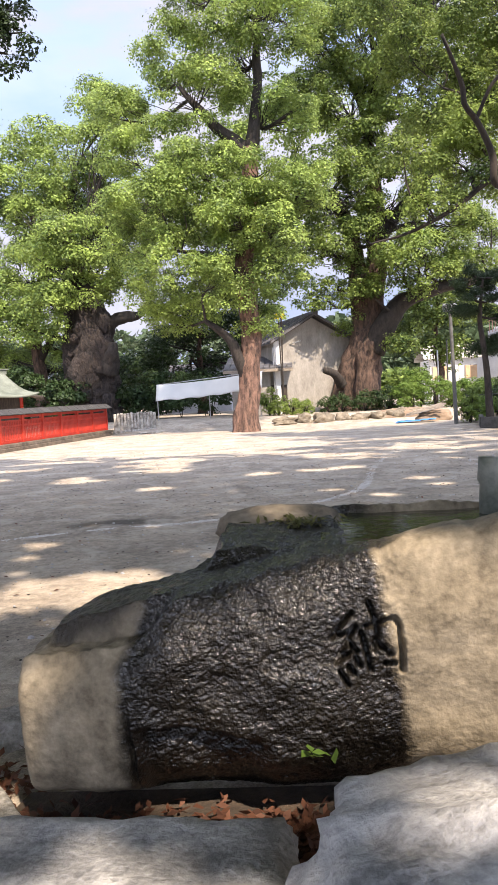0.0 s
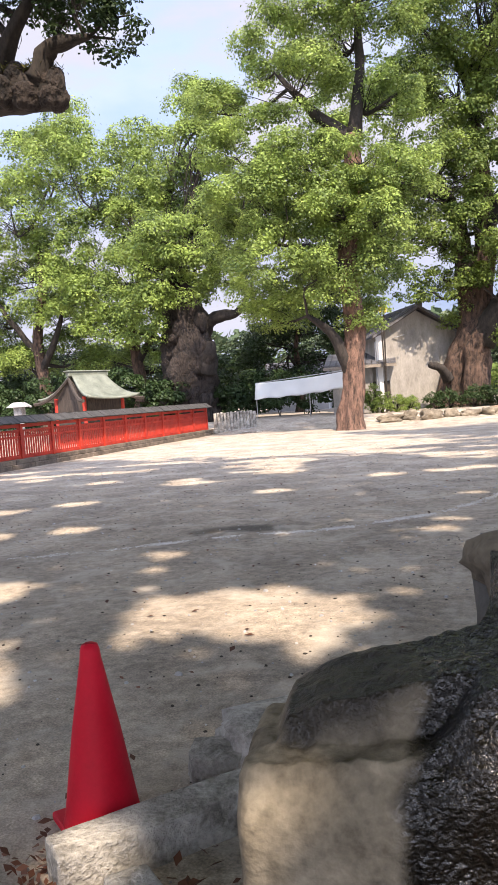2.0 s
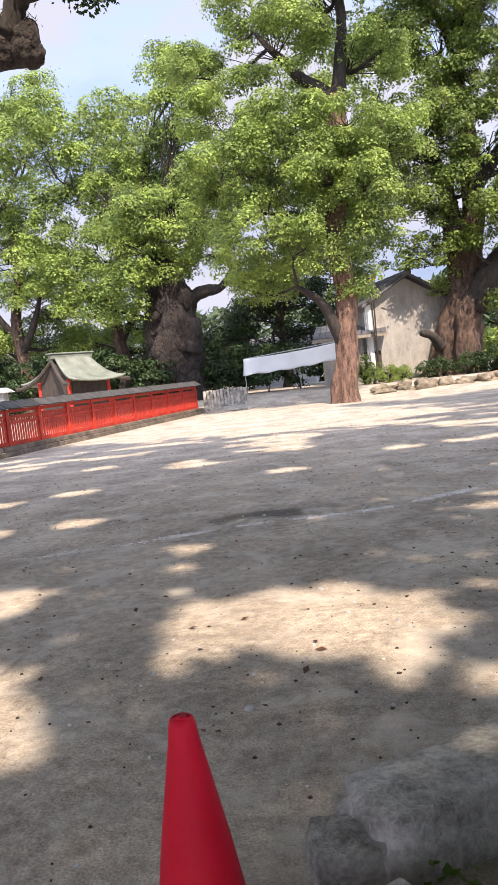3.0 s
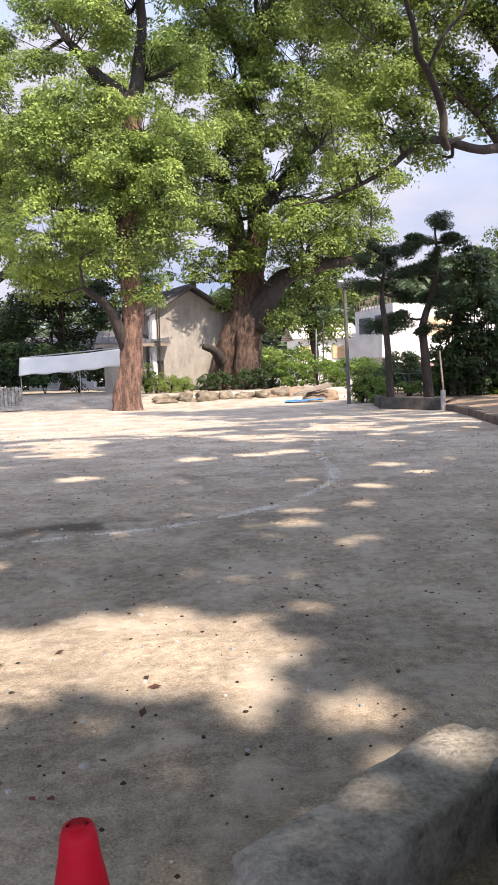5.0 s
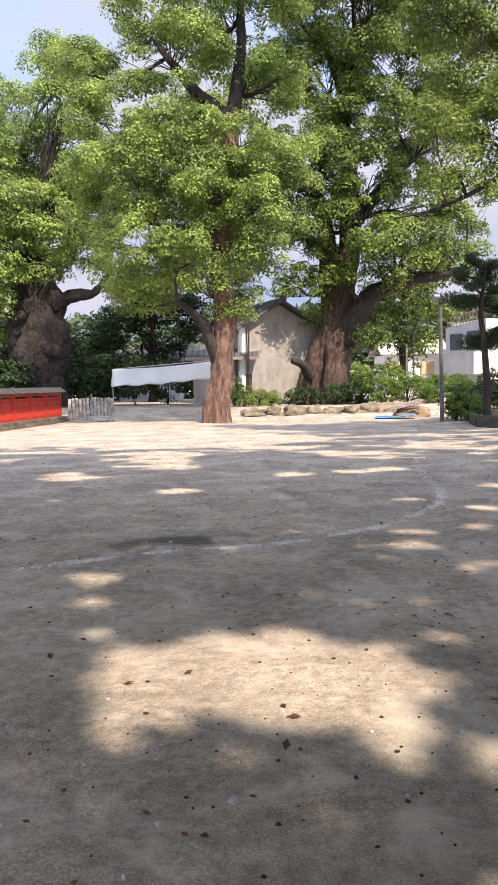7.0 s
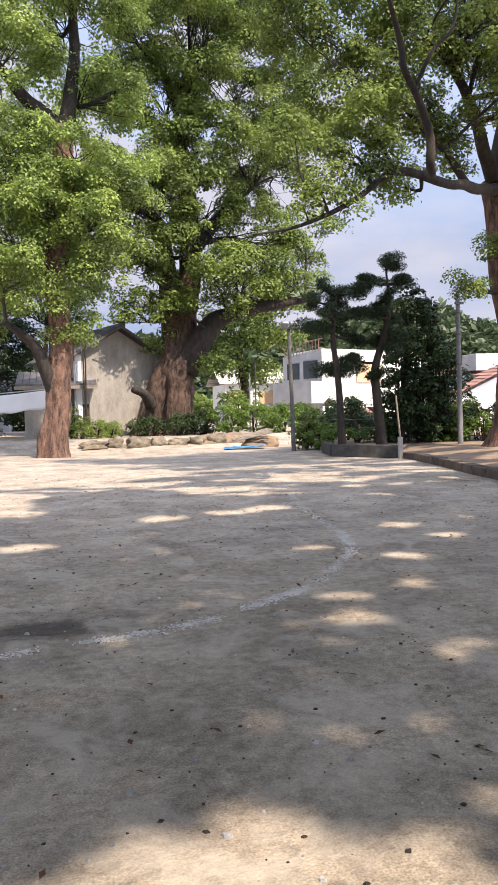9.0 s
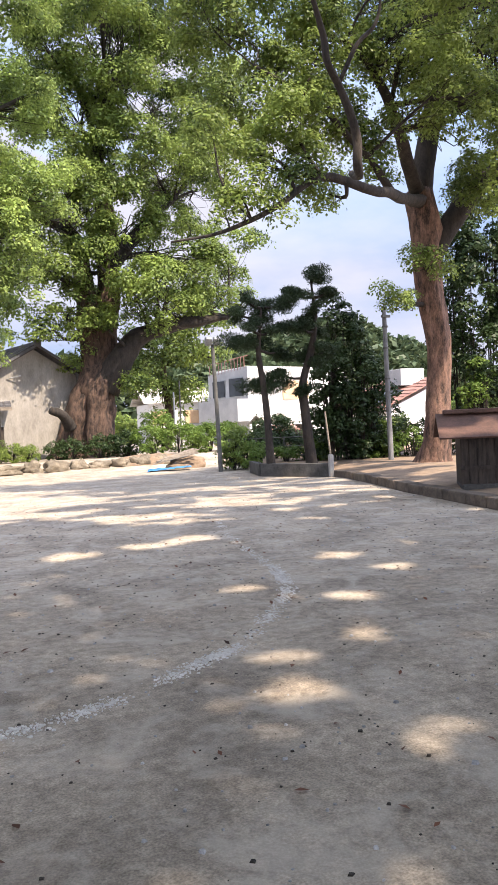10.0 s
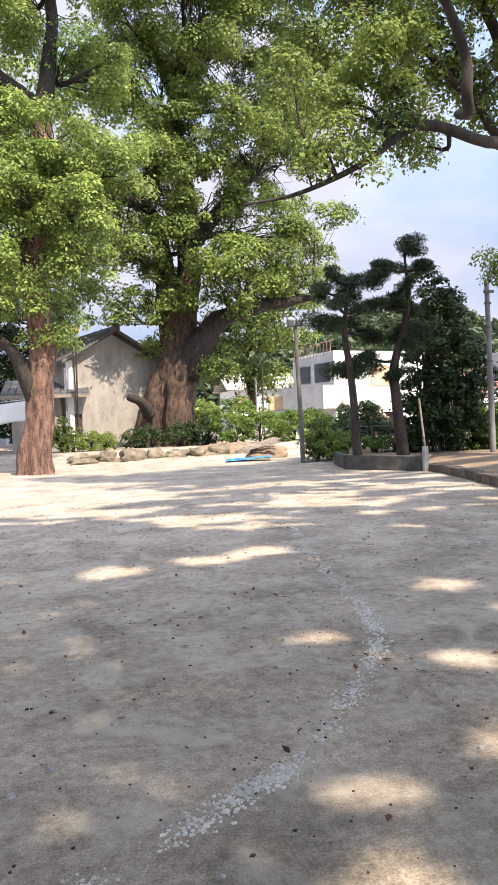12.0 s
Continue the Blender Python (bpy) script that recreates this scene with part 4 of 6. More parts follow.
def shrine_hall():
    c = Vector((-15.6, 36.5, 0))
    rot = Matrix.Rotation(radians(62), 3, "Z")
    th = thing("shrine_hall", "small shrine hall with a curved verdigris copper roof", "shrine", c)
    part("body", Geo().box((c.x, c.y, 1.1), (2.4, 2.2, 2.2), rot), DARKWOOD, th)
    for x in (-1.2, 1.2):
        for y in (-1.1, 1.1):
            p = rot @ Vector((x, y, 0)) + c
            part("post", Geo().tube([(p.x, p.y, 0), (p.x, p.y, 2.3)], [0.1, 0.1], 10), VERMILION, th)
    g, n, m = Geo(), 16, 12
    for s in (-1, 1):
        k = len(g.v)
        for j in range(m + 1):
            v = j / m
            for i in range(n + 1):
                u = 2 * i / n - 1
                half = 1.05 + 0.6 * v
                lift = 0.16 * v * abs(u) ** 3
                p = rot @ Vector((u * half, s * (0.08 + 1.9 * v), 3.35 - 1.25 * (1 - (1 - v) ** 1.9) + lift)) + c
                g.v.append(tuple(p))
        for j in range(m):
            for i in range(n):
                q = k + j * (n + 1) + i
                g.f.append((q, q + 1, q + n + 2, q + n + 1) if s < 0 else (q + n + 1, q + n + 2, q + 1, q))
    roof = part("roof", g, COPPER, th, smooth=True)
    mod = roof.modifiers.new("thick", "SOLIDIFY")
    mod.thickness, mod.offset = 0.1, -1
    part("ridge", bevelled((c.x, c.y, 3.44), (2.5, 0.26, 0.22), rot, 0.04, 2), COPPER, th)
    part("ridge_cap", bevelled((c.x, c.y, 3.59), (2.7, 0.36, 0.07), rot, 0.02, 1), COPPER, th)
    for s in (-1, 1):
        g = Geo()
        pts = [rot @ Vector((s * (1.2 + 0.72 * v), q * (0.05 + 1.88 * v), 3.22 - 1.25 * (1 - (1 - v) ** 1.9) + 0.1 * v)) + c for q in (-1,) for v in (1, 0.8, 0.6, 0.4, 0.2, 0)]
        pts += [rot @ Vector((s * (1.2 + 0.72 * v), 0.05 + 1.88 * v, 3.22 - 1.25 * (1 - (1 - v) ** 1.9) + 0.1 * v)) + c for v in (0.2, 0.4, 0.6, 0.8, 1)]
        g.tube(pts, [0.09] * len(pts), 6)
        part("bargeboard", g, DARKWOOD, th)
        tri = [rot @ Vector((s * 1.15, y, z)) + c for y, z in ((-1.2, 2.2), (1.2, 2.2), (0, 3.2))]
        part("gable_panel", Geo().add(tri + [p - rot @ Vector((s * 0.08, 0, 0)) for p in tri], [(0, 1, 2), (5, 4, 3), (0, 3, 4, 1), (1, 4, 5, 2), (2, 5, 3, 0)]), DARKWOOD, th)
    p = Vector((-17.9, 33.6, 0))
    st = thing("stone_lantern", "grey stone lantern standing behind the red fence", "lantern", p)
    part("shaft", Geo().tube([p, p + Vector((0, 0, 1.6))], [0.2, 0.17], 10), GREYSTONE, st)
    part("fire_box", bevelled(tuple(p + Vector((0, 0, 1.8))), (0.42, 0.42, 0.4), None, 0.03, 1), GREYSTONE, st)
    part("cap", bevelled(tuple(p + Vector((0, 0, 2.1))), (0.95, 0.95, 0.24), None, 0.05, 2, 0.55), GREYSTONE, st)


shrine_hall()


def storehouse():
    o = Vector((-1.36, 42.2, 0))
    th = thing("storehouse", "windowless plastered storehouse with a dark tiled gable roof", "building", o)
    rot = Matrix.Rotation(math.atan2(0.8, 2.17), 3, "Z")

    def at(x, y, z):
        return rot @ Vector((x, y, 0)) + o + Vector((0, 0, z))

    w, dep, hz, ap = 4.64, 6.5, 4.55, 5.8
    pr = [(0.12, hz - 0.0), (0.12, 0.2), (w - 0.12, 0.2), (w - 0.12, hz), (w / 2, ap)]
    v = [at(x, 0, z) for x, z in pr] + [at(x, dep, z) for x, z in pr]
    part("wall", Geo().add(v, [(0, 1, 2, 3, 4), (9, 8, 7, 6, 5), (0, 5, 6, 1), (1, 6, 7, 2), (2, 7, 8, 3), (3, 8, 9, 4), (4, 9, 5, 0)]), PLASTER, th)
    for s in (0, 1):
        g = Geo()
        for k in range(26):
            y0, y1 = -0.45 + (dep + 0.9) * k / 26, -0.45 + (dep + 0.9) * (k + 0.86) / 26
            e, r = (-0.32, w / 2) if s == 0 else (w + 0.32, w / 2)
            q = [at(e, y0, hz - 0.16), at(r, y0, ap + 0.1), at(r, y1, ap + 0.1), at(e, y1, hz - 0.16)]
            up = Vector((0, 0, 0.1 if k % 2 else 0.13))
            g.add(q + [p + up for p in q], [(0, 1, 2, 3), (7, 6, 5, 4), (0, 4, 5, 1), (1, 5, 6, 2), (2, 6, 7, 3), (3, 7, 4, 0)] if s else [(3, 2, 1, 0), (4, 5, 6, 7), (1, 5, 4, 0), (2, 6, 5, 1), (3, 7, 6, 2), (0, 4, 7, 3)])
        tagged(part("roof_tile_course", g, ROOFTILE, th), kind="stuff")
        a, b = (at(-0.34, -0.42, hz - 0.22), at(w / 2, -0.42, ap + 0.05)) if s == 0 else (at(w + 0.34, -0.42, hz - 0.22), at(w / 2, -0.42, ap + 0.05))
        part("bargeboard", Geo().add([a, b, b + Vector((0, 0, 0.2)), a + Vector((0, 0, 0.2))] + [p + rot @ Vector((0, 0.07, 0)) for p in (a, b, b + Vector((0, 0, 0.2)), a + Vector((0, 0, 0.2)))],
                                     [(0, 1, 2, 3), (7, 6, 5, 4), (0, 4, 5, 1), (1, 5, 6, 2), (2, 6, 7, 3), (3, 7, 4, 0)]), DARKWOOD, th)
    part("ridge_tile", bevelled(tuple(at(w / 2, dep / 2, ap + 0.24)), (0.26, dep + 1.0, 0.2), rot, 0.05, 2), ROOFTILE, th)
    part("ridge_end", bevelled(tuple(at(w / 2, -0.55, ap + 0.27)), (0.34, 0.12, 0.34), rot, 0.06, 2), ROOFTILE, th)
    part("corner_trim", Geo().box(tuple(at(0.12, -0.02, 2.4)), (0.3, 0.1, 4.3), rot), WHITEWALL, th)
    part("downpipe", Geo().tube([at(-0.1, -0.1, 0.5), at(-0.1, -0.1, 4.2)], [0.05, 0.05], 8), METAL, th)
    part("meter_box", bevelled(tuple(at(-0.1, -0.16, 1.7)), (0.22, 0.16, 0.4), rot, 0.02, 1), METAL, th)
    part("bracket", Geo().tube([at(0.9, -0.02, 4.35), at(1.5, -0.3, 4.5)], [0.03, 0.03], 6), METAL, th)
    # the low wing beside it
    lo = thing("low_annex", "low plastered annex with a tiled roof and a dark doorway", "building", (-3.5, 42.5, 0))
    part("wall", Geo().box((-2.75, 43.4, 1.55), (2.2, 2.4, 2.9)), PLASTER, lo)
    part("doorway_leaf", Geo().box((-1.2, 42.3, 1.2), (0.9, 0.1, 1.8)), DARKWOOD, lo)
    part("side_wall", Geo().box((-1.2, 42.9, 2.2), (1.0, 1.0, 1.6)), PLASTER, lo)
    g = Geo()
    for k in range(12):
        x0 = -4.2 + 0.32 * k
        q = [(x0, 41.6, 3.0), (x0 + 0.29, 41.6, 3.0), (x0 + 0.29, 44.6, 3.75), (x0, 44.6, 3.75)]
        g.add(q + [(x, y, z + 0.1) for x, y, z in q], [(3, 2, 1, 0), (4, 5, 6, 7), (0, 1, 5, 4), (1, 2, 6, 5), (2, 3, 7, 6), (3, 0, 4, 7)])
    tagged(part("roof_tile_course", g, ROOFTILE, lo), kind="stuff")
    part("eave_board", Geo().box((-2.3, 41.62, 2.93), (3.9, 0.06, 0.16)), GREYWOOD, lo)


storehouse()


def awning():
    a, d, ln, rot = along((-8.05, 41.8, 0), (-2.0, 40.6, 0))
    th = thing("awning", "white tarpaulin awning stretched on a thin pipe frame", "awning", a)
    g, n, m = Geo(), 40, 8
    for j in range(m + 1):
        for i in range(n + 1):
            u, v = i / n, j / m
            p = a + d * (ln * u)
            z = 2.46 + 0.4 * u - v * (0.88 - 0.02 * u) - 0.10 * math.sin(math.pi * u) + 0.03 * math.sin(u * 31 + 4 * v) * v
            off = rot @ Vector((0, -0.28 * v + 0.03 * math.sin(u * 23 + v * 3), 0))
            g.v.append((p.x + off.x, p.y + off.y, z))
    for j in range(m):
        for i in range(n):
            q = j * (n + 1) + i
            g.f.append((q, q + 1, q + n + 2, q + n + 1))
    sheet = part("tarpaulin", g, TARP, th, smooth=True)
    sheet.modifiers.new("thick", "SOLIDIFY").thickness = 0.008
    for u, z in ((0, 2.46), (0.5, 2.56), (0.97, 2.8)):
        p = a + d * ln * u
        part("pole", Geo().tube([(p.x, p.y + 0.05, 0), (p.x, p.y + 0.05, z)], [0.025, 0.025], 8), METAL, th)
    part("top_pipe", Geo().tube([a + Vector((0, 0.05, 2.46)), a + d * ln + Vector((0, 0.05, 2.86))], [0.025, 0.025], 8), METAL, th)


awning()


def leafy(name, label, masses, leaf, seed, size=0.1, clump=0.2, cover=0.9, category="bush"):
    """A bush: short stems and clumps of leaves."""
    rng = np.random.default_rng(seed)
    x, y, z, r = masses[0]
    th = thing(name, label, category, (x, y, relief(x, y)))
    tufts, places, facing = foliage(masses, size, rng, clump, cover, 0.9, 0.6, 0.15)
    ok = places[:, 2] > 0.03
    g = Geo()
    for q in tufts[rng.permutation(len(tufts))[:60]]:
        c = Vector(min(masses, key=lambda m: (m[0] - q[0]) ** 2 + (m[1] - q[1]) ** 2)[:3])
        g.tube([(c.x, c.y, relief(c.x, c.y) - 0.05), ((c.x + q[0]) / 2, (c.y + q[1]) / 2, (c.z + q[2]) / 2), tuple(q)], [0.025, 0.018, 0.006], 4, caps=False)
    tagged(part("stem", g, BARK_DARK, th), kind="stuff")
    part("foliage", blades("foliage", places[ok], size, rng, width=0.55, facing=facing[ok]), leaf, th)
    return th


leafy("bush", "green bush growing beside the storehouse corner", [(-1.2, 40.3, 0.8, 0.7), (-0.5, 40.4, 0.75, 0.55), (-1.7, 40.5, 1.1, 0.6), (0.2, 40.2, 0.6, 0.45)], LEAF_DEEP, 51, 0.095)
leafy("bush", "dense dark ferny bush under the old camphor", [(3.4, 40.6, 0.8, 0.9), (2.2, 40.7, 0.75, 0.6), (4.7, 40.6, 0.8, 0.8), (1.5, 40.8, 0.7, 0.5)], LEAF_DARK, 52, 0.11)
leafy("bush", "tall pale green weeds at the yard's far corner", [(6.9, 39.5, 1.1, 0.95), (5.7, 39.2, 1.0, 0.9), (7.8, 39.8, 1.1, 0.8), (6.3, 40.2, 1.8, 0.8), (8.8, 40.5, 1.0, 0.9), (10.0, 41, 1.0, 0.9)], GRASS, 53, 0.1)
leafy("bush", "rounded dark bush at the foot of the lamp post", [(7.4, 31.5, 0.68, 0.62), (6.95, 31.4, 0.5, 0.4), (7.7, 31.6, 0.5, 0.45), (7.5, 32.0, 1.0, 0.5)], LEAF_DEEP, 54, 0.1)
leafy("evergreen_shrub", "tall dense dark evergreen shrub beside the pines", [(10.4, 29, 3.1, 1.1), (10.3, 29, 4.3, 0.8), (10.5, 29, 1.7, 1.0), (9.7, 28.8, 2.1, 0.8), (11.3, 29, 2.5, 0.8), (10.3, 29, 5.1, 0.5), (9.6, 28.6, 3.4, 0.6), (11.2, 29.2, 3.6, 0.6), (9.8, 28.7, 1.0, 0.8), (10.9, 28.8, 0.9, 0.8), (10.0, 29, 5.6, 0.3), (10.9, 29, 4.9, 0.4)], LEAF_DARK, 55, 0.14, 0.32, 1.25, "shrub")
leafy("ivy_wall", "dark ivy-covered trees closing the far side of the yard", [(14.3, 27.5, 5.3, 0.9), (14.5, 27.5, 3.0, 1.1), (14.2, 27.8, 7.9, 0.9), (15.3, 27.4, 6.4, 1.6), (15.2, 27.4, 3.7, 1.6), (14.5, 27.2, 1.3, 0.9), (16, 27.6, 9, 1.6), (17.5, 27, 5, 2.2), (17.5, 27, 2, 2)], LEAF_DARK, 56, 0.16, 0.4, 0.9, "ivy")
leafy("bush", "sunny yellow-green climbers on the ivy wall", [(13.9, 26.6, 2.3, 0.5), (13.9, 26.5, 1.6, 0.5), (14.2, 26.5, 3.0, 0.45)], GRASS, 57, 0.12)
leafy("bush", "low green tuft at the foot of the kerb tree", [(11.4, 22.9, 0.35, 0.28)], GRASS, 58, 0.08)
leafy("bush", "sunlit weeds along the pipe fence", [(9.3, 29.5, 0.6, 0.5), (8.3, 29.7, 0.5, 0.45), (7.3, 30.3, 0.5, 0.45), (11.6, 28.4, 0.5, 0.45), (12.4, 28.0, 0.7, 0.5), (12.6, 29.5, 1.2, 0.6)], GRASS, 59, 0.1)
leafy("undergrowth", "dark shrubs and climbers crowding behind the red fence", [(-14 - 2.2 * k, 43.5 - 0.5 * (k % 3), 1.6 + 1.0 * (k % 2), 1.5) for k in range(8)] + [(-10.5, 46, 1.6, 1.3), (-9.2, 47, 2.2, 1.4), (-7.6, 47, 1.8, 1.4), (-5.6, 46.5, 1.6, 1.3)], LEAF_DARK, 63, 0.2, 0.45, 0.9, "shrubs")
leafy("undergrowth", "dark low shrubs crowding the pipe fence behind the pines", [(7.6 + 0.62 * k, 31.9 - 0.4 * k + 0.3 * (k % 2), 0.55 + 0.2 * (k % 3), 0.62) for k in range(11)] + [(9.4, 33.5, 1.2, 0.9), (11.2, 32.5, 1.2, 0.9), (13, 31, 1.3, 0.9)], LEAF_DARK, 64, 0.12, 0.26, 0.9, "shrubs")
leafy("yellow_plant", "yellow-leaved sprig showing above the storehouse eave", [(-0.95, 41.3, 5.6, 0.28)], YELLOW, 60, 0.12)


def pine(label, trunk, radii, pads, seed):
    rng = np.random.default_rng(seed)
    th = thing("pine_tree", label, "tree", trunk[0])
    line = smooth_line(trunk, 5)
    part("trunk", Geo().tube(line, spread_radii(radii, 5), 10, 0.15, 0.3), BARK_DARK, th, smooth=True)
    g, places = Geo(), []
    for x, y, z, r in pads:
        c = Vector((x, y, z))
        p = min(line[4:], key=lambda q: (q - c).length + 0.5 * max(0, q.z - c.z))
        g.tube(smooth_line([p, (p + c) / 2 + Vector((0, 0, -0.08)), c], 3), spread_radii([0.05, 0.04, 0.02], 3), 5, 0.2)
        for k in range(5):
            o = rng.normal(size=3) * np.array((0.55, 0.5, 0.3)) * r * (0 if k == 0 else 1)
            w = r * rng.uniform(0.42, 0.7)
            n = int(3400 * w * w) + 110
            d = rng.normal(size=(n, 3))
            d /= np.linalg.norm(d, axis=1)[:, None]
            d *= (rng.uniform(0, 1, n) ** 0.45)[:, None] * w
            d *= (1.15, 1.0, 0.62)
            places.append(d + o + np.array((x, y, z)))
            if k:
                g.tube([tuple(c), tuple(c + Vector(o))], [0.018, 0.008], 4, caps=False)
    tagged(part("branchwork", g, BARK_DARK, th, smooth=True), kind="stuff")
    part("needles", blades("needles", np.concatenate(places), 0.17, rng, 0.0, 0.11), PINE, th)


rp = np.random.default_rng(9)
pine("cloud-pruned black pine with a slim dark trunk", [(6.7, 27, 0.1), (6.64, 27, 1.8), (6.55, 27, 2.84), (6.44, 27, 3.9), (6.6, 27, 5.2)], [0.14, 0.115, 0.1, 0.08, 0.035],
     [(x, 27 + rp.uniform(-0.4, 0.4), z, r) for x, z, r in ((6.6, 5.25, 0.6), (7.4, 5.35, 0.55), (5.87, 5.0, 0.38), (6.16, 5.5, 0.4), (6.0, 4.1, 0.68), (6.66, 2.84, 0.7), (6.93, 4.55, 0.6), (7.3, 3.9, 0.42), (6.1, 4.6, 0.4))], 61)
pine("taller cloud-pruned black pine with tiered crown", [(8.1, 27, 0.1), (7.94, 27, 1.76), (7.88, 27, 2.8), (8.2, 27, 3.84), (8.4, 27, 4.9), (8.32, 27, 6.0)], [0.19, 0.15, 0.14, 0.12, 0.07, 0.03],
     [(x, 27 + rp.uniform(-0.4, 0.4), z, r) for x, z, r in ((8.37, 6.2, 0.5), (8.85, 5.75, 0.42), (7.77, 4.55, 0.56), (7.6, 5.6, 0.42), (7.2, 3.2, 0.5), (8.6, 4.55, 0.42), (8.8, 3.85, 0.5), (7.75, 2.55, 0.42), (8.4, 3.65, 0.5), (8.2, 5.1, 0.4))], 62)


def edge_things():
    # kerb stones round the earth bed
    line = [(6.3, 15.2), (6.5, 16.6), (6.62, 17.5), (6.75, 18.4), (7.1, 20.1), (7.55, 22.0), (7.95, 24.2), (7.95, 25.1)]
    kerb = thing("kerb", "low kerb of rough brown stones round the earth bed", "kerb", (7.1, 20, 0), kind="structure")
    for i, ((x0, y0), (x1, y1)) in enumerate(zip(line, line[1:])):
        n = max(1, round(math.hypot(x1 - x0, y1 - y0) / 0.75))
        for k in range(n):
            a, d, ln, rot = along((x0 + (x1 - x0) * k / n, y0 + (y1 - y0) * k / n, 0), (x0 + (x1 - x0) * (k + 1) / n, y0 + (y1 - y0) * (k + 1) / n, 0))
            c = a + d * ln / 2
            part("kerbstone", bevelled((c.x, c.y, 0.09), (ln - 0.02, 0.3, 0.2 + 0.02 * ((i + k) % 3)), rot, 0.03, 2), KERBSTONE, kerb)
    g = Geo()
    rows = [(y, 6.45 + max(0, (y - 15)) * 0.155) for y in np.linspace(14.0, 25.2, 30)]
    for y, x0 in rows:
        for k in range(20):
            x = x0 + 0.05 + k * 0.62
            g.v.append((x, y, 0.12 + 0.05 * min(k, 3) + 0.02 * noise.noise(Vector((x, y, 0)) * 1.4)))
    g2 = [(25.2 + (40 - 25.2) * j / 24) for j in range(1, 25)]
    for y in g2:
        for k in range(20):
            x = 8.05 + k * 0.62
            g.v.append((x, y, 0.12 + 0.05 * min(k, 3) + 0.03 * noise.noise(Vector((x, y, 0)) * 1.1)))
    for j in range(len(rows) + len(g2) - 1):
        for i in range(19):
            q = j * 20 + i
            g.f.append((q, q + 1, q + 21, q + 20))
    tagged(part("earth_bed", g, SOIL, smooth=True), "bare brown earth bed held by the kerb", "earth", kind="structure")
    planter = thing("planter_wall", "low grey concrete retaining wall below the pines", "wall", (7.1, 26.2, 0), kind="structure")
    for p, q in (((6.45, 27.2), (7.8, 25.2)), ((6.45, 27.2), (6.9, 29.4))):
        a, d, ln, rot = along((*p, 0), (*q, 0))
        c = a + d * ln / 2
        # dark stone colour carries the tree's shade on this concrete
        part("wall_block", bevelled((c.x, c.y, 0.2), (ln, 0.16, 0.4), rot, 0.02, 1), DARKSTONE, planter)
    part("soil_fill", Geo().add([(6.45, 27.3, 0.3), (7.85, 25.35, 0.2), (9.0, 27, 0.32), (8.4, 30, 0.3), (6.9, 29.4, 0.3)], [(0, 1, 2, 3, 4)]), SOIL, planter)
    p = Vector((7.75, 24.95, 0))
    st = thing("marker_post", "short white-grey square marker post by the kerb", "post", p)
    part("post", bevelled((p.x, p.y, 0.32), (0.13, 0.13, 0.66), None, 0.015, 1), CONCRETE, st)
    part("stake", Geo().tube([(7.85, 25.1, 0.3), (7.72, 25.15, 1.9)], [0.035, 0.03], 6), GREYWOOD, st)
    # lamp post
    lp = thing("lamp_post", "weathered yard lamp post with twin floodlights", "lamp post", (6.28, 31, 0))
    part("pole", Geo().tube([(6.29, 31, 0), (6.25, 31, 2.4), (6.2, 31, 4.55)], [0.085, 0.075, 0.065], 10), DARKPOLE, lp)
    for x in (-0.16, 0.14):
        part("floodlight", bevelled((6.18 + x, 30.9, 4.68), (0.24, 0.22, 0.26), Matrix.Rotation(0.5, 3, "X"), 0.05, 2), METAL, lp)
    part("crossarm", Geo().box((6.18, 31, 4.55), (0.5, 0.06, 0.06)), METAL, lp)
    up = thing("utility_pole", "tall slim grey steel utility pole", "pole", (10.92, 27, 0))
    part("pole", Geo().tube([(10.92, 27, 0.1), (10.88, 27, 5.3)], [0.09, 0.07], 12), CONCRETE_DARK, up)
    for z in (2.9, 3.9, 4.6):
        part("band", Geo().tube([(10.895, 27, z), (10.895, 27, z + 0.05)], [0.105, 0.105], 12), DARKPOLE, up)
    part("crossarm", Geo().box((10.88, 26.9, 4.95), (0.3, 0.08, 0.08)), DARKPOLE, up)
    for x, y, h, label in ((9.0, 47, 4.4, "thin dark lamp pole beyond the weeds"), (7.9, 44, 3.6, "thin grey pipe pole beyond the weeds")):
        q = thing("thin_pole", label, "pole", (x, y, 0.4))
        part("pole", Geo().tube([(x, y, 0.3), (x, y, h)], [0.05, 0.045], 8), DARKPOLE if h > 4 else METAL, q)
    # pipe fence behind the bed
    pf = thing("pipe_fence", "low dark pipe fence with thin bars behind the bed", "fence", (9, 30.5, 0))
    a, d, ln, rot = along((6.9, 31.8, 0), (14.0, 27.6, 0))
    for i in range(9):
        c = a + d * ln * i / 8
        part("post", Geo().tube([(c.x, c.y, 0.1), (c.x, c.y, 1.15)], [0.035, 0.035], 8), DARKPOLE, pf)
    for z in (0.45, 0.8, 1.12):
        part("rail", Geo().tube([a + Vector((0, 0, z)), a + d * ln + Vector((0, 0, z))], [0.022, 0.022], 6), DARKPOLE, pf)
    # row of stones before the storehouse
    rng = np.random.default_rng(4)
    x = -1.3
    k = 0
    while x < 5.6:
        w = float(rng.uniform(0.6, 1.15))
        ob = stone("border_stone", (x + w / 2, 37.0 + 0.05 * x + rng.uniform(-0.15, 0.15), 0.12 + 0.08 * rng.uniform()), (w, 0.7, float(rng.uniform(0.5, 0.95)) * (1.15 if k == 3 else 0.9)), 70 + k, TANSTONE, float(rng.uniform(-0.3, 0.3)), 0.5, 4, 0.45)
        tagged(ob, "rough tan boulder in the row before the storehouse", "stone", "border stones")
        x += w * 0.97
        k += 1
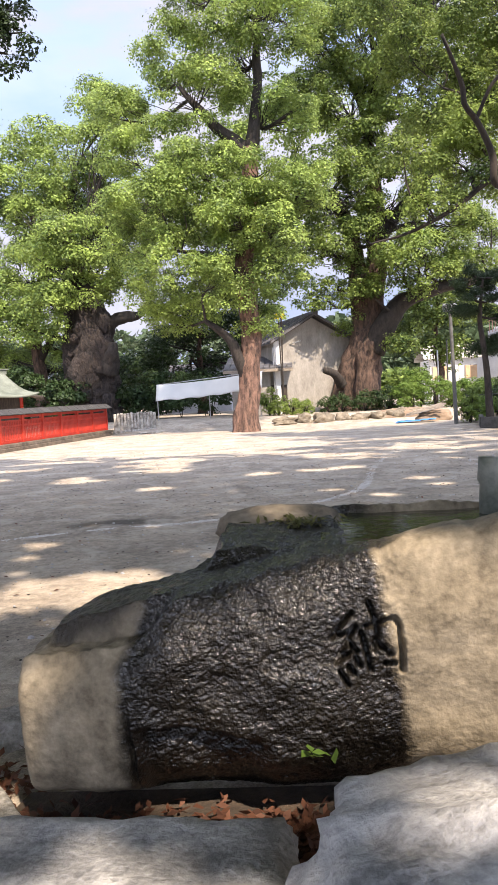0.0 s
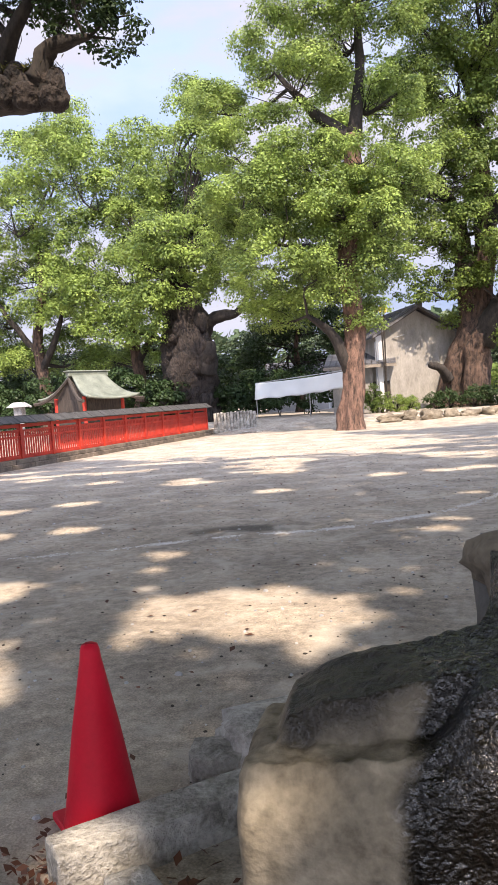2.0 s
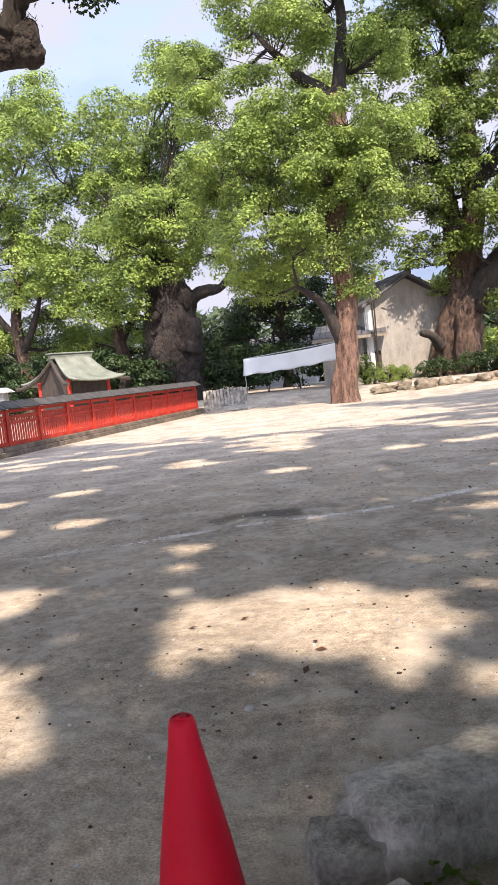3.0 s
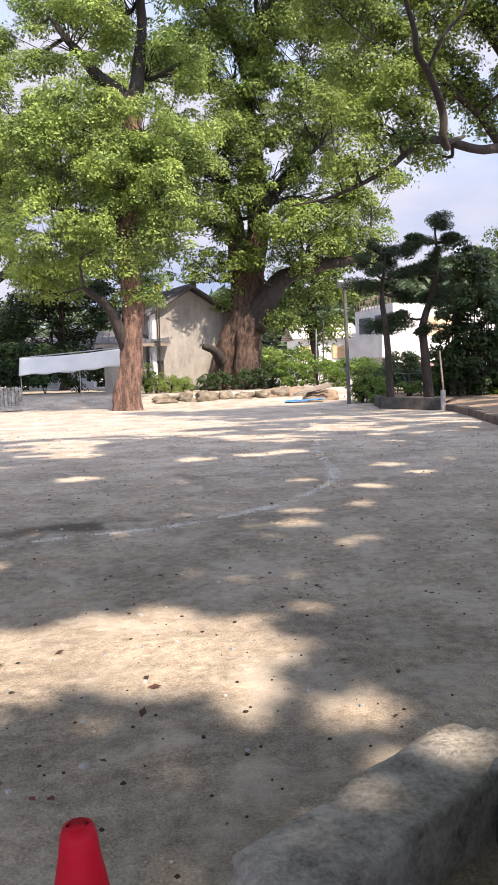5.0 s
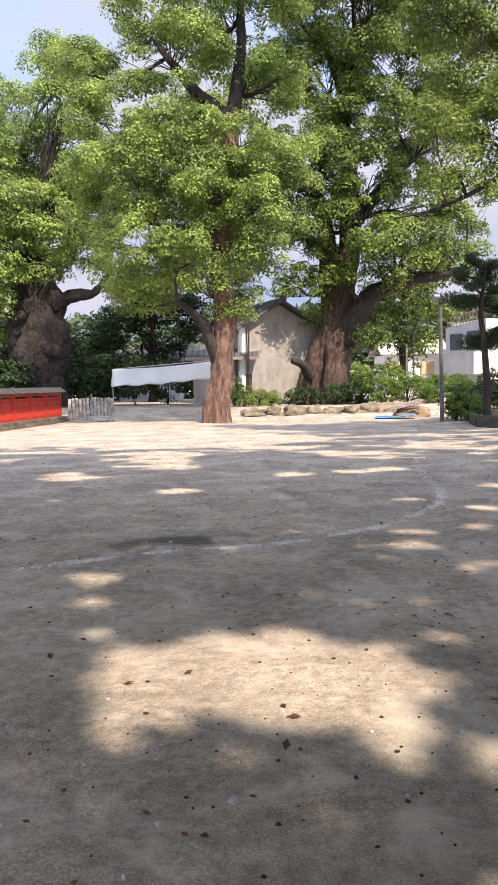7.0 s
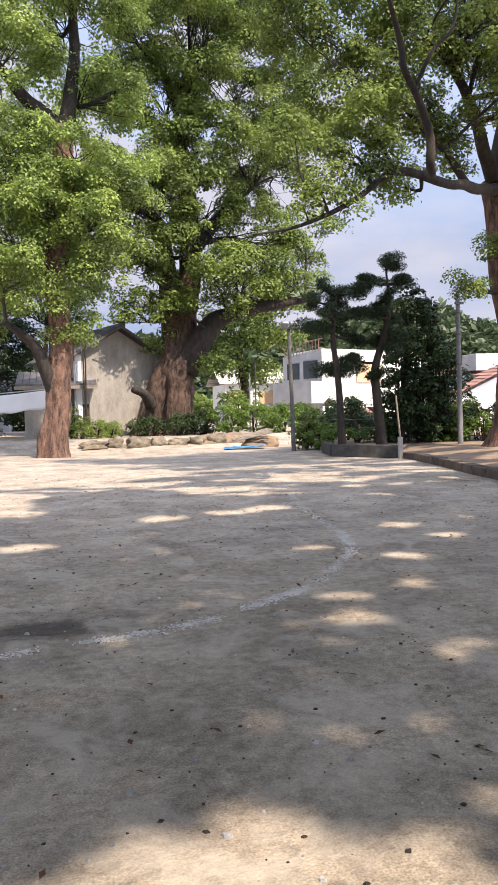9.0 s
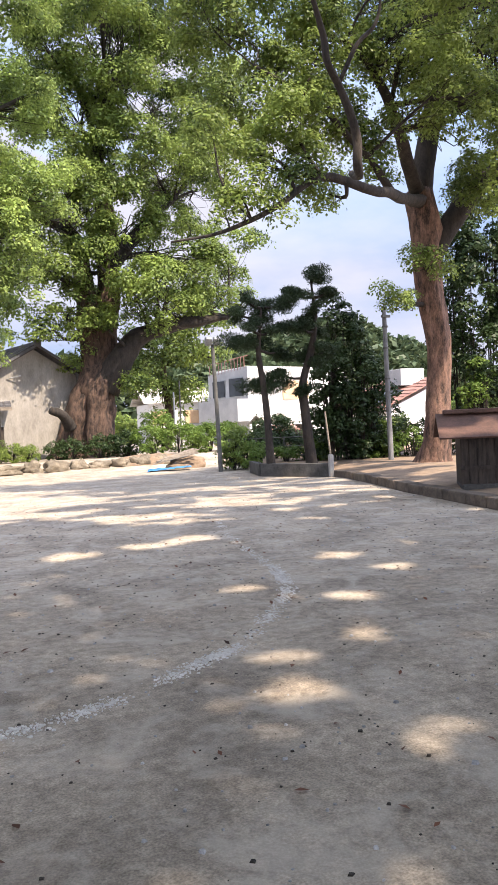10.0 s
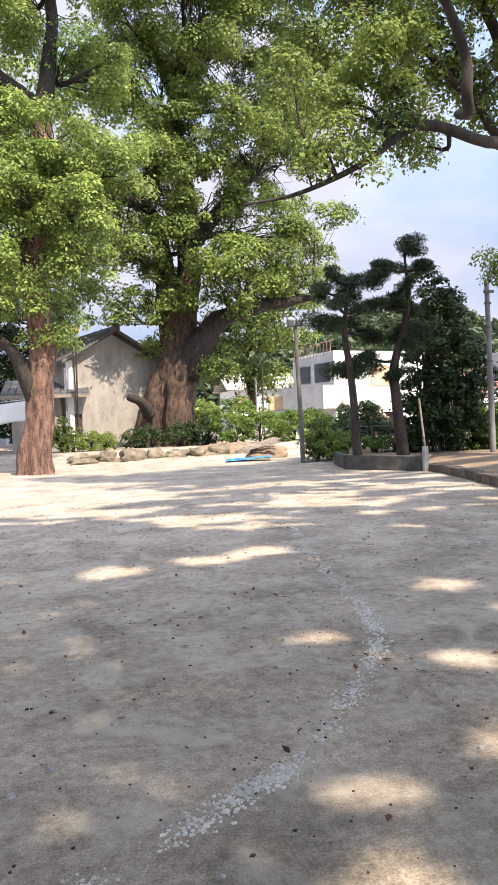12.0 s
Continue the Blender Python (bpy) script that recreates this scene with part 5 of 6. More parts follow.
    ob = stone("earth_mound", (5.2, 37.9, 0.1), (4.2, 2.2, 1.0), 90, SOIL, 0.1, 0.2, 4, 0.2)
    tagged(ob, "low mound of bare roots and earth", "mound", kind="structure")
    # blue sheet, rubble heap and old boards
    g, n = Geo(), 18
    for j in range(n + 1):
        for i in range(n + 1):
            u, v = i / n, j / n
            g.v.append((4.15 + 1.7 * u + 0.2 * v, 33.5 + 0.9 * v + 0.2 * math.sin(4 * u), 0.03 + 0.1 * abs(noise.noise(Vector((u * 5, v * 4, 3)))) + 0.09 * u))
    for j in range(n):
        for i in range(n):
            q = j * (n + 1) + i
            g.f.append((q, q + 1, q + n + 2, q + n + 1))
    sh = part("blue_sheet", g, BLUETARP, smooth=True)
    sh.modifiers.new("thick", "SOLIDIFY").thickness = 0.01
    tagged(sh, "crumpled bright blue plastic sheet on the ground", "tarp")
    tagged(stone("soil_mound", (6.1, 35.2, 0.12), (1.7, 1.0, 0.75), 95, SOIL, 0.1, 0.3, 4, 0.2), "grey heap of soil beside the lamp post", "heap")
    for i in range(6):
        c = (5.6 + 0.05 * i, 34.7 + 0.11 * i, 0.44 + 0.035 * i)
        m = Matrix.Rotation(0.15 * (i - 2), 3, "Z") @ Matrix.Rotation(-0.2, 3, "Y")
        tagged(part("old_board", bevelled(c, (1.9 - 0.15 * (i % 3), 0.12, 0.04), m, 0.006, 1), GREYWOOD), "weathered grey board lying on the heap", "board", "old boards")


edge_things()


def hut():
    o = Vector((6.75, 17.6, 0))
    th = thing("wooden_hut", "small dark timber hut with a rusty board roof", "hut", o)
    part("base", bevelled((7.9, 18.3, 0.13), (2.25, 1.35, 0.34), None, 0.02, 1), DARKSTONE, th)
    for i in range(14):
        part("plank", Geo().box((6.84 + 0.16 * i, 17.72, 0.76), (0.152, 0.03 + 0.006 * (i % 2), 0.94)), DARKWOOD, th)
    part("side_wall", Geo().box((6.8, 18.3, 0.76), (0.05, 1.15, 0.94)), DARKWOOD, th)
    part("back_wall", Geo().box((7.9, 18.9, 0.76), (2.2, 0.05, 0.94)), DARKWOOD, th)
    part("rail", Geo().box((7.9, 17.68, 0.62), (2.3, 0.05, 0.07)), DARKWOOD, th)
    tilt = Matrix.Rotation(0.42, 3, "X")
    for k in range(5):
        y, z = 17.36 + 0.2 * k, 1.27 + 0.087 * k
        part("roof_board", Geo().box((7.9, y, z), (3.1, 0.24, 0.035), tilt @ Matrix.Rotation(0.08, 3, "X")), RUSTROOF, th)
    for k in range(5):
        y, z = 19.15 - 0.2 * k, 1.27 + 0.087 * k
        part("roof_board", Geo().box((7.9, y, z), (3.1, 0.24, 0.035), Matrix.Rotation(-0.5, 3, "X")), RUSTROOF, th)
    part("ridge_board", bevelled((7.95, 18.27, 1.72), (2.9, 0.3, 0.09), None, 0.015, 1), RUSTROOF, th)
    th.rotation_euler = (0, 0, radians(-30))
    th.location = (o.x + 0.22, o.y, -0.06)


hut()


# ---- houses beyond the yard ----
def window(th, c, s, rot=None, shut=None):
    wn_ = part("window", Geo().box(c, (s[0] + 0.12, s[1], s[2] + 0.12), rot), METAL, th)
    part("pane", Geo().box((c[0], c[1] - 0.05, c[2]) if not rot else tuple(Vector(c) + rot @ Vector((0, -0.05, 0))), (s[0], s[1], s[2]), rot), shut or GLASS, wn_)


def gable_roof(th, name, x0, x1, y0, y1, z, rise, material, steps=9):
    """A roof with its ridge along x, in lapped courses."""
    ym = (y0 + y1) / 2
    for s, ya in ((0, y0), (1, y1)):
        g = Geo()
        for k in range(steps):
            u0, u1 = k / steps, (k + 1.15) / steps
            q = [(x0, ya + (ym - ya) * u0, z + rise * u0 + 0.05), (x1, ya + (ym - ya) * u0, z + rise * u0 + 0.05), (x1, ya + (ym - ya) * min(1, u1), z + rise * min(1, u1)), (x0, ya + (ym - ya) * min(1, u1), z + rise * min(1, u1))]
            g.add(q + [(a, b, c + 0.06) for a, b, c in q], [(3, 2, 1, 0), (4, 5, 6, 7), (0, 1, 5, 4), (1, 2, 6, 5), (2, 3, 7, 6), (3, 0, 4, 7)])
        tagged(part(name, g, material, th), kind="stuff")


def houses():
    th = thing("house", "white modern house with a balcony block on its shaded grey side", "house", (16, 56, 0))
    # shaded face, slanting roofline; its shade is put into the grey colour
    v = [(14.6, 60.0, 0), (16.35, 56.0, 0), (16.35, 56.0, 5.95), (14.6, 60.0, 5.6)]
    vb = [(x + 5, y + 2.2, z) for x, y, z in v]
    part("grey_wall", Geo().add(v + vb, [(0, 1, 2, 3), (7, 6, 5, 4), (0, 4, 5, 1), (1, 5, 6, 2), (2, 6, 7, 3), (3, 7, 4, 0)]), GREYWALL, th)
    w = [(16.36, 55.99, 0), (25.5, 58.5, 0), (25.5, 58.5, 5.9), (16.36, 55.99, 5.95)]
    wb = [(x - 1, y + 5, z) for x, y, z in w]
    part("white_wall", Geo().add(w + wb, [(0, 1, 2, 3), (7, 6, 5, 4), (0, 4, 5, 1), (1, 5, 6, 2), (2, 6, 7, 3), (3, 7, 4, 0)]), WHITEWALL, th)
    part("balcony", Geo().box((14.9, 57.5, 2.8), (4.3, 1.1, 1.6), Matrix.Rotation(radians(-66), 3, "Z")), GREYWALL, th)
    r18 = Matrix.Rotation(radians(-66), 3, "Z")
    window(th, (15.1, 58.85, 4.45), (1.3, 0.1, 1.2), r18)
    window(th, (15.88, 57.05, 4.5), (1.5, 0.1, 1.3), r18)
    for k in range(12):
        part("baluster", Geo().box((14.7 + 0.14 * k, 59.8 - 0.32 * k, 5.9 + 0.03 * k), (0.05, 0.05, 0.9)), ROOFRED, th)
    part("railing", Geo().tube([(14.6, 60.0, 6.35), (16.4, 56.0, 6.7)], [0.04, 0.04], 6), ROOFRED, th)
    part("shutter", Geo().box((20.5, 57.05, 4.2), (2.4, 0.12, 1.4), Matrix.Rotation(radians(15), 3, "Z")), SHUTTER, th)
    th = thing("house", "white house with tan shutters and a pale tiled roof", "house", (12.8, 62, 0))
    part("wall", Geo().box((12.7, 64.5, 1.9), (4.6, 5, 3.6)), WHITEWALL, th)
    gable_roof(th, "roof_tile_course", 9.9, 15.6, 61.6, 67.4, 3.65, 1.3, ROOFPALE)
    part("lower_eave", Geo().box((12.7, 61.7, 1.72), (4.9, 0.8, 0.1)), ROOFPALE, th)
    window(th, (11.2, 61.98, 2.6), (1.2, 0.1, 1.0), None, SHUTTER)
    window(th, (14.0, 61.98, 2.6), (1.6, 0.1, 1.0), None, SHUTTER)
    part("vent", Geo().box((14.6, 61.95, 3.4), (0.25, 0.1, 0.2)), DARKPOLE, th)
    part("drainpipe", Geo().tube([(12.75, 61.9, 0.2), (12.75, 61.9, 3.7)], [0.05, 0.05], 6), WHITEWALL, th)
    th = thing("house", "white gabled house with a red tiled roof and solar panel", "house", (21, 43, 0))
    part("wall", Geo().add([(19.7, 42.5, 0), (23.4, 43.3, 0), (23.4, 43.3, 3.5), (19.7, 42.5, 2.1), (19.0, 48, 0), (23, 48, 0), (23, 48, 3.5), (19.0, 48, 2.1)], [(0, 1, 2, 3), (7, 6, 5, 4), (0, 4, 5, 1), (1, 5, 6, 2), (2, 6, 7, 3), (3, 7, 4, 0)]), WHITEWALL, th)
    g = Geo()
    for k in range(10):
        u0, u1 = k / 10, (k + 1.1) / 10
        q = [(18.9 + 4.8 * u0, 42.0 + 0.9 * u0, 2.0 + 1.9 * u0 + 0.05), (18.9 + 4.8 * u1, 42.0 + 0.9 * u1, 2.0 + 1.9 * u1), (18.4 + 4.8 * u1, 48.5, 2.2 + 1.9 * u1), (18.4 + 4.8 * u0, 48.5, 2.25 + 1.9 * u0)]
        g.add(q + [(a, b, c + 0.08) for a, b, c in q], [(3, 2, 1, 0), (4, 5, 6, 7), (0, 1, 5, 4), (1, 2, 6, 5), (2, 3, 7, 6), (3, 0, 4, 7)])
    tagged(part("roof_tile_course", g, ROOFRED, th), kind="stuff")
    part("solar_panel", Geo().add([(19.6, 43.2, 2.52), (21.6, 43.6, 3.32), (21.4, 45.8, 3.42), (19.4, 45.4, 2.62), (19.6, 43.2, 2.45), (21.6, 43.6, 3.25), (21.4, 45.8, 3.35), (19.4, 45.4, 2.55)], [(0, 1, 2, 3), (7, 6, 5, 4), (0, 4, 5, 1), (1, 5, 6, 2), (2, 6, 7, 3), (3, 7, 4, 0)]), GLASS, th)
    part("dormer", bevelled((22.6, 45, 4.1), (1.6, 1.6, 1.0), None, 0.02, 1), GREYWALL, th)
    th = thing("shed", "small shed with a tiled roof and red lean-to", "shed", (13, 41, 0))
    part("wall", Geo().box((13.2, 42, 0.8), (2.6, 2, 1.6)), DARKWOOD, th)
    gable_roof(th, "roof_tile_course", 11.7, 15.2, 40.6, 43.2, 1.65, 0.45, ROOFPALE, 6)
    part("lean_to_roof", Geo().box((12.4, 40.2, 1.45), (1.7, 0.9, 0.05), Matrix.Rotation(0.3, 3, "X")), ROOFRED, th)
    th = thing("house", "grey-roofed house glimpsed beyond the far trees", "house", (-9.0, 62, 0))
    part("wall", Geo().box((-8.4, 64, 1.6), (5, 4, 3.2)), GREYWALL, th)
    gable_roof(th, "roof_tile_course", -11.2, -5.6, 61.5, 66.5, 3.1, 1.4, ROOFTILE, 6)
    # a low closing wall of hedge and the wooded hills
    rng = np.random.default_rng(8)
    for name, label, x0, x1, y, z0, z1, sz, mat_, nn in (("hedge", "dark overgrown hedge behind the grove", -60, -2, 66, 0, 6.5, 0.55, LEAF_DARK, 26000), ("hedge", "leafy hedge behind the houses", 4, 60, 78, 0, 5.0, 0.6, LEAF_DEEP, 16000)):
        n = nn
        px = rng.uniform(x0, x1, n)
        top = z1 * (0.72 + 0.28 * np.sin(px * 0.6) * np.sin(px * 0.23 + 1))
        p = np.stack((px, y + rng.normal(size=n) * 1.0, rng.uniform(z0, 1, n) ** 0.9 * top), 1)
        tagged(part(name, blades(name, p, sz, rng), mat_), label, "hedge", kind="stuff")
    for cx, cy, w, h, nn in ((30, 190, 60, 19, 18000), (95, 210, 60, 30, 18000), (-60, 260, 120, 24, 10000)):
        n = nn
        px, py = rng.uniform(-1, 1, n), rng.uniform(-1, 1, n)
        z = h * np.clip(1 - px ** 2, 0, 1) * np.clip(1 - py ** 2, 0, 1) ** 0.6
        z += 2.2 * np.sin(px * w * 0.35) * np.sin(py * 9) + rng.normal(size=n) * 0.8
        p = np.stack((cx + px * w, cy + py * 30, np.maximum(z, 0)), 1)
        tagged(part("wooded_hill", blades("wooded_hill", p, 3.0, rng), HILL), "distant hill covered in green woods", "hill", kind="stuff")


houses()

# ---- the carved water basin and the stones round it ----
def wet_rock_mat():
    """Dry tan rock with a broad wet, dark, glistening stain down its middle, and moss low down."""
    m = mat("basin_rock", (0.085, 0.07, 0.048), (0.33, 0.28, 0.2), 7.0, 0.85, 0.3, 34, spread=0.6, dist=0.015)
    n, l = m.node_tree.nodes, m.node_tree.links
    b = n["Principled BSDF"]
    old = b.inputs["Base Color"].links[0].from_socket
    tc = n.new("ShaderNodeTexCoord")
    sep = n.new("ShaderNodeSeparateXYZ")
    l.new(tc.outputs["Object"], sep.inputs[0])
    no = n.new("ShaderNodeTexNoise")
    no.inputs["Scale"].default_value, no.inputs["Detail"].default_value = 3.2, 6
    l.new(tc.outputs["Object"], no.inputs["Vector"])

    def math_(op, a, c, d=None):
        q = n.new("ShaderNodeMath")
        q.operation = op
        for i, s in enumerate((a, c, d)):
            if s is None:
                continue
            if isinstance(s, (int, float)):
                q.inputs[i].default_value = s
            else:
                l.new(s, q.inputs[i])
        return q.outputs[0]

    def step(v, lo, hi):
        q = n.new("ShaderNodeMapRange")
        q.interpolation_type = "SMOOTHSTEP"
        q.inputs["From Min"].default_value, q.inputs["From Max"].default_value = lo, hi
        l.new(v, q.inputs["Value"])
        return q.outputs[0]

    wob = math_("MULTIPLY_ADD", no.outputs["Fac"], 0.22, -0.11)
    x = math_("ADD", sep.outputs["X"], wob)
    wet = math_("MULTIPLY", step(x, -0.41, -0.35), math_("SUBTRACT", 1.0, step(math_("MULTIPLY_ADD", sep.outputs["Z"], 0.12, x), 0.585, 0.635)))
    ledge = math_("MULTIPLY", math_("MULTIPLY", step(math_("MULTIPLY_ADD", wob, 0.25, sep.outputs["Y"]), 2.69, 2.73), step(math_("MULTIPLY_ADD", wob, 0.25, sep.outputs["X"]), -0.71, -0.66)), math_("SUBTRACT", 1.0, step(x, 0.50, 0.62)))
    face = wet
    wet = math_("MAXIMUM", wet, math_("MULTIPLY", ledge, 0.9))
    dark = n.new("ShaderNodeMix")
    dark.data_type = "RGBA"
    dark.blend_type = "MULTIPLY"
    dark.inputs[7].default_value = (0.042, 0.041, 0.041, 1)
    l.new(wet, dark.inputs[0])
    l.new(old, dark.inputs[6])
    l.new(dark.outputs[2], b.inputs["Base Color"])
    ro = n.new("ShaderNodeMapRange")
    ro.inputs["To Min"].default_value, ro.inputs["To Max"].default_value = 0.85, 0.34
    l.new(wet, ro.inputs["Value"])
    l.new(ro.outputs[0], b.inputs["Roughness"])
    bp = b.inputs["Normal"].links[0].from_node
    drops = n.new("ShaderNodeTexNoise")
    drops.inputs["Scale"].default_value, drops.inputs["Detail"].default_value = 75, 2
    l.new(tc.outputs["Object"], drops.inputs["Vector"])
    l.new(math_("MULTIPLY", math_("MULTIPLY_ADD", wet, 0.35, math_("MULTIPLY", face, 0.65)), math_("MULTIPLY_ADD", step(drops.outputs["Fac"], 0.46, 0.56), 0.85, 0.15)), b.inputs["Coat Weight"])
    b.inputs["Coat Roughness"].default_value = 0.15
    b.inputs["Specular IOR Level"].default_value = 0.2
    b.inputs["Coat IOR"].default_value = 1.6
    grit = n.new("ShaderNodeTexNoise")
    grit.inputs["Scale"].default_value, grit.inputs["Detail"].default_value = 92, 2
    l.new(tc.outputs["Object"], grit.inputs["Vector"])
    b2 = n.new("ShaderNodeBump")
    b2.inputs["Distance"].default_value = 0.01
    l.new(math_("MULTIPLY_ADD", wet, 0.75, 0.25), b2.inputs["Strength"])
    l.new(grit.outputs["Fac"], b2.inputs["Height"])
    l.new(bp.outputs["Normal"], b2.inputs["Normal"])
    l.new(b2.outputs["Normal"], b.inputs["Normal"])
    l.new(b2.outputs["Normal"], b.inputs["Coat Normal"])
    return m


ROCK = wet_rock_mat()
# brush strokes of the carved character, in a square 780 wide and 660 high
STROKES = [[(370, 190), (280, 285)], [(255, 312), (330, 298), (392, 262), (335, 350), (280, 440)], [(285, 440), (355, 398)], [(360, 350), (390, 390)], [(385, 425), (405, 465)],
           [(345, 460), (375, 505)], [(300, 490), (340, 560)], [(420, 290), (440, 380), (465, 495)], [(440, 262), (500, 250), (600, 215), (625, 262), (632, 400), (632, 500)],
           [(465, 140), (495, 220), (505, 300), (480, 390)], [(510, 350), (575, 410)], [(545, 457), (590, 460)]]


def groove_depth(x, z):
    """How deep the chisel went at x, z of the rock's face."""
    u, v = (x - 0.15) / 0.49 * 780, (0.95 - z) / 0.425 * 660
    best = 1e9
    for st in STROKES:
        for (x0, y0), (x1, y1) in zip(st, st[1:]):
            dx, dy = x1 - x0, y1 - y0
            t = max(0, min(1, ((u - x0) * dx + (v - y0) * dy) / (dx * dx + dy * dy)))
            best = min(best, math.hypot(u - x0 - t * dx, v - y0 - t * dy))
    return max(0.0, 1 - (best / 17) ** 4) * 0.055 if best < 17 else 0.0


def smoothstep(a, b, x):
    t = max(0, min(1, (x - a) / (b - a)))
    return t * t * (3 - 2 * t)


def rock_top(x, y):
    """Height of the basin rock's upper side: a low dry block at its end, a dark layer on it, the basin's rim above."""
    n1 = noise.noise(Vector((x * 4, y * 4, 1)))
    rise = 0.93 + 0.19 * (x + 0.1) if x > -0.1 else 0.775 + 0.155 * max(0.0, (x + 0.69) / 0.59) ** 0.8
    shelf = 0.70 + 0.06 * max(0.0, min(1.0, (x + 0.8) / 0.45))
    s = max((1 - smoothstep(-0.36, -0.2, x)) * (1 - smoothstep(2.70, 2.735, y + 0.03 * n1)), 1 - smoothstep(-0.71, -0.675, x + 0.03 * n1))
    h = rise + (shelf - rise) * s
    k = smoothstep(-0.15, -0.10, x + 0.10 * noise.noise(Vector((y * 4, 0, 2)))) * smoothstep(2.93, 2.99, y + 0.05 * n1)
    h += (max(h, 1.0 + 0.02 * n1) - h) * k
    h += (min(h, 1.02) - h) * smoothstep(3.0, 3.3, y)
    inner = smoothstep(0.36, 0.46, x + 0.06 * noise.noise(Vector((x * 5, y * 5, 1)))) * smoothstep(2.86 - 0.06 * x, 2.96 - 0.06 * x, y) * (1 - smoothstep(3.70, 3.78, y + 0.05 * noise.noise(Vector((x * 4, 3, 1)))))
    dell = 0.02 * smoothstep(0.0, 0.12, x) * smoothstep(2.97, 3.05, y) * (1 - smoothstep(3.35, 3.45, y))
    return h - 0.16 * inner - dell + 0.016 * noise.noise(Vector((x * 5, y * 5, 9))) + 0.012 * noise.noise(Vector((x * 13, y * 13, 4))) + 0.006 * noise.noise(Vector((x * 34, y * 34, 7)))


def basin_rock():
    th = thing("stone_water_basin", "huge rough rock hollowed into a water basin, wet and carved", "water basin", (0.3, 3.2, 0))
    nx, nf, nt, nb = 540, 190, 110, 10
    x0, x1 = -0.79, 2.3
    cols = []
    for i in range(nx + 1):
        u = (i / nx) ** 1.15
        x = x0 + (x1 - x0) * u
        e = max(0, 1 - (x - x0) / 0.07)
        cap = max(0.02, (1 - e ** 3.0)) ** (1 / 2.2)
        yb = 3.05 + 0.82 * smoothstep(-0.2, -0.04, x)
        ym, col = 3.02, []
        bot = 0.10
        for j in range(nf):
            v = j / (nf - 1)
            top = rock_top(x, 2.66)
            z = bot + (top - 0.035 - bot) * v
            y = 2.60 + 0.03 * math.sin(x * 3) + 0.20 * (1 - v) ** 6 + 0.05 * max(0, v - 0.82) ** 2 / 0.04 + 0.10 * smoothstep(0.25, 0.0, v)
            p = Vector((x, y, z))
            y += 0.05 * noise.noise(p * 2.2) + 0.02 * noise.noise(p * 6) + ((0.018 * abs(noise.noise(p * 8)) + 0.006 * noise.noise(p * 22)) * (1 - 0.7 * smoothstep(0.12, 0.25, x) * smoothstep(0.4, 0.5, z)) + 0.006 * noise.noise(p * 50) + 0.004 * noise.noise(p * 110)) * (0.3 + 0.7 * smoothstep(-0.42, -0.25, x) * (1 - smoothstep(0.5, 0.6, x)))
            arch = 0.47 - 0.5 * (x + 0.22) ** 2 - 0.10 * (x + 0.36) + 0.02 * noise.noise(Vector((x * 9, 0, 3)))
            ledge = 0.055 * smoothstep(0.015, -0.02, z - arch) * smoothstep(0.10, 0.3, z + 0.1) * smoothstep(-0.38, -0.33, x) * (1 - smoothstep(-0.02, 0.12, x))
            crack = 0.035 * smoothstep(0.014, 0.0, abs(x + 0.385 + 0.05 * noise.noise(Vector((0, 0, z * 5))))) * smoothstep(0.65, 0.3, z)
            y += ledge + crack + (groove_depth(x, z) if 0.2 < x < 0.65 else 0)
            col.append((x, y, z))
        for j in range(1, nt + 1):
            v = j / nt
            yf = col[nf - 1][1]
            y = yf + (yb - yf) * v
            z = rock_top(x, y) - 0.12 * max(0, v - 0.93) ** 2 / 0.005
            if j < 6:
                z -= 0.035 * (1 - j / 6) ** 2
            col.append((x, y, z))
        zt = col[-1][2]
        for j in range(1, nb + 1):
            v = j / nb
            col.append((x, yb + 0.05 * math.sin(v * 3) + 0.03 * noise.noise(Vector((x * 3, v * 3, 4))), zt + (0.1 - zt) * v))
        zc = 0.36
        col = [(x, ym + (y - ym) * (0.3 * cap + 0.7), zc + (z - zc) * (0.2 * cap + 0.8)) for x, y, z in col] if e > 0 else col
        cols.append(col)
    g, h = Geo(), nf + nt + nb
    for col in cols:
        g.v.extend(col)
    for i in range(nx):
        for j in range(h - 1):
            a = i * h + j
            g.f.append((a, a + h, a + h + 1, a + 1))
    g.f.append(tuple(j for j in range(h)))
    part("rock", g, ROCK, th, smooth=True)
    wm = bpy.data.materials.new("basin_water")
    wm.use_nodes = True
    wn2, wl2 = wm.node_tree.nodes, wm.node_tree.links
    b = wn2["Principled BSDF"]
    b.inputs["Base Color"].default_value = (0.02, 0.025, 0.012, 1)
    b.inputs["Roughness"].default_value = 0.06
    rip = wn2.new("ShaderNodeTexNoise")
    rip.inputs["Scale"].default_value = 9
    tcw = wn2.new("ShaderNodeTexCoord")
    mpw = wn2.new("ShaderNodeMapping")
    mpw.inputs["Scale"].default_value = (1, 3, 1)
    bpw = wn2.new("ShaderNodeBump")
    bpw.inputs["Strength"].default_value, bpw.inputs["Distance"].default_value = 0.25, 0.02
    wl2.new(tcw.outputs["Object"], mpw.inputs["Vector"])
    wl2.new(mpw.outputs["Vector"], rip.inputs["Vector"])
    wl2.new(rip.outputs["Fac"], bpw.inputs["Height"])
    wl2.new(bpw.outputs["Normal"], b.inputs["Normal"])
    part("water", Geo().add([(0.3, 2.85, 0.985), (2.2, 2.75, 0.985), (2.2, 3.82, 0.985), (0.3, 3.82, 0.985)], [(0, 1, 2, 3)]), wm, th, "still dark greenish water")
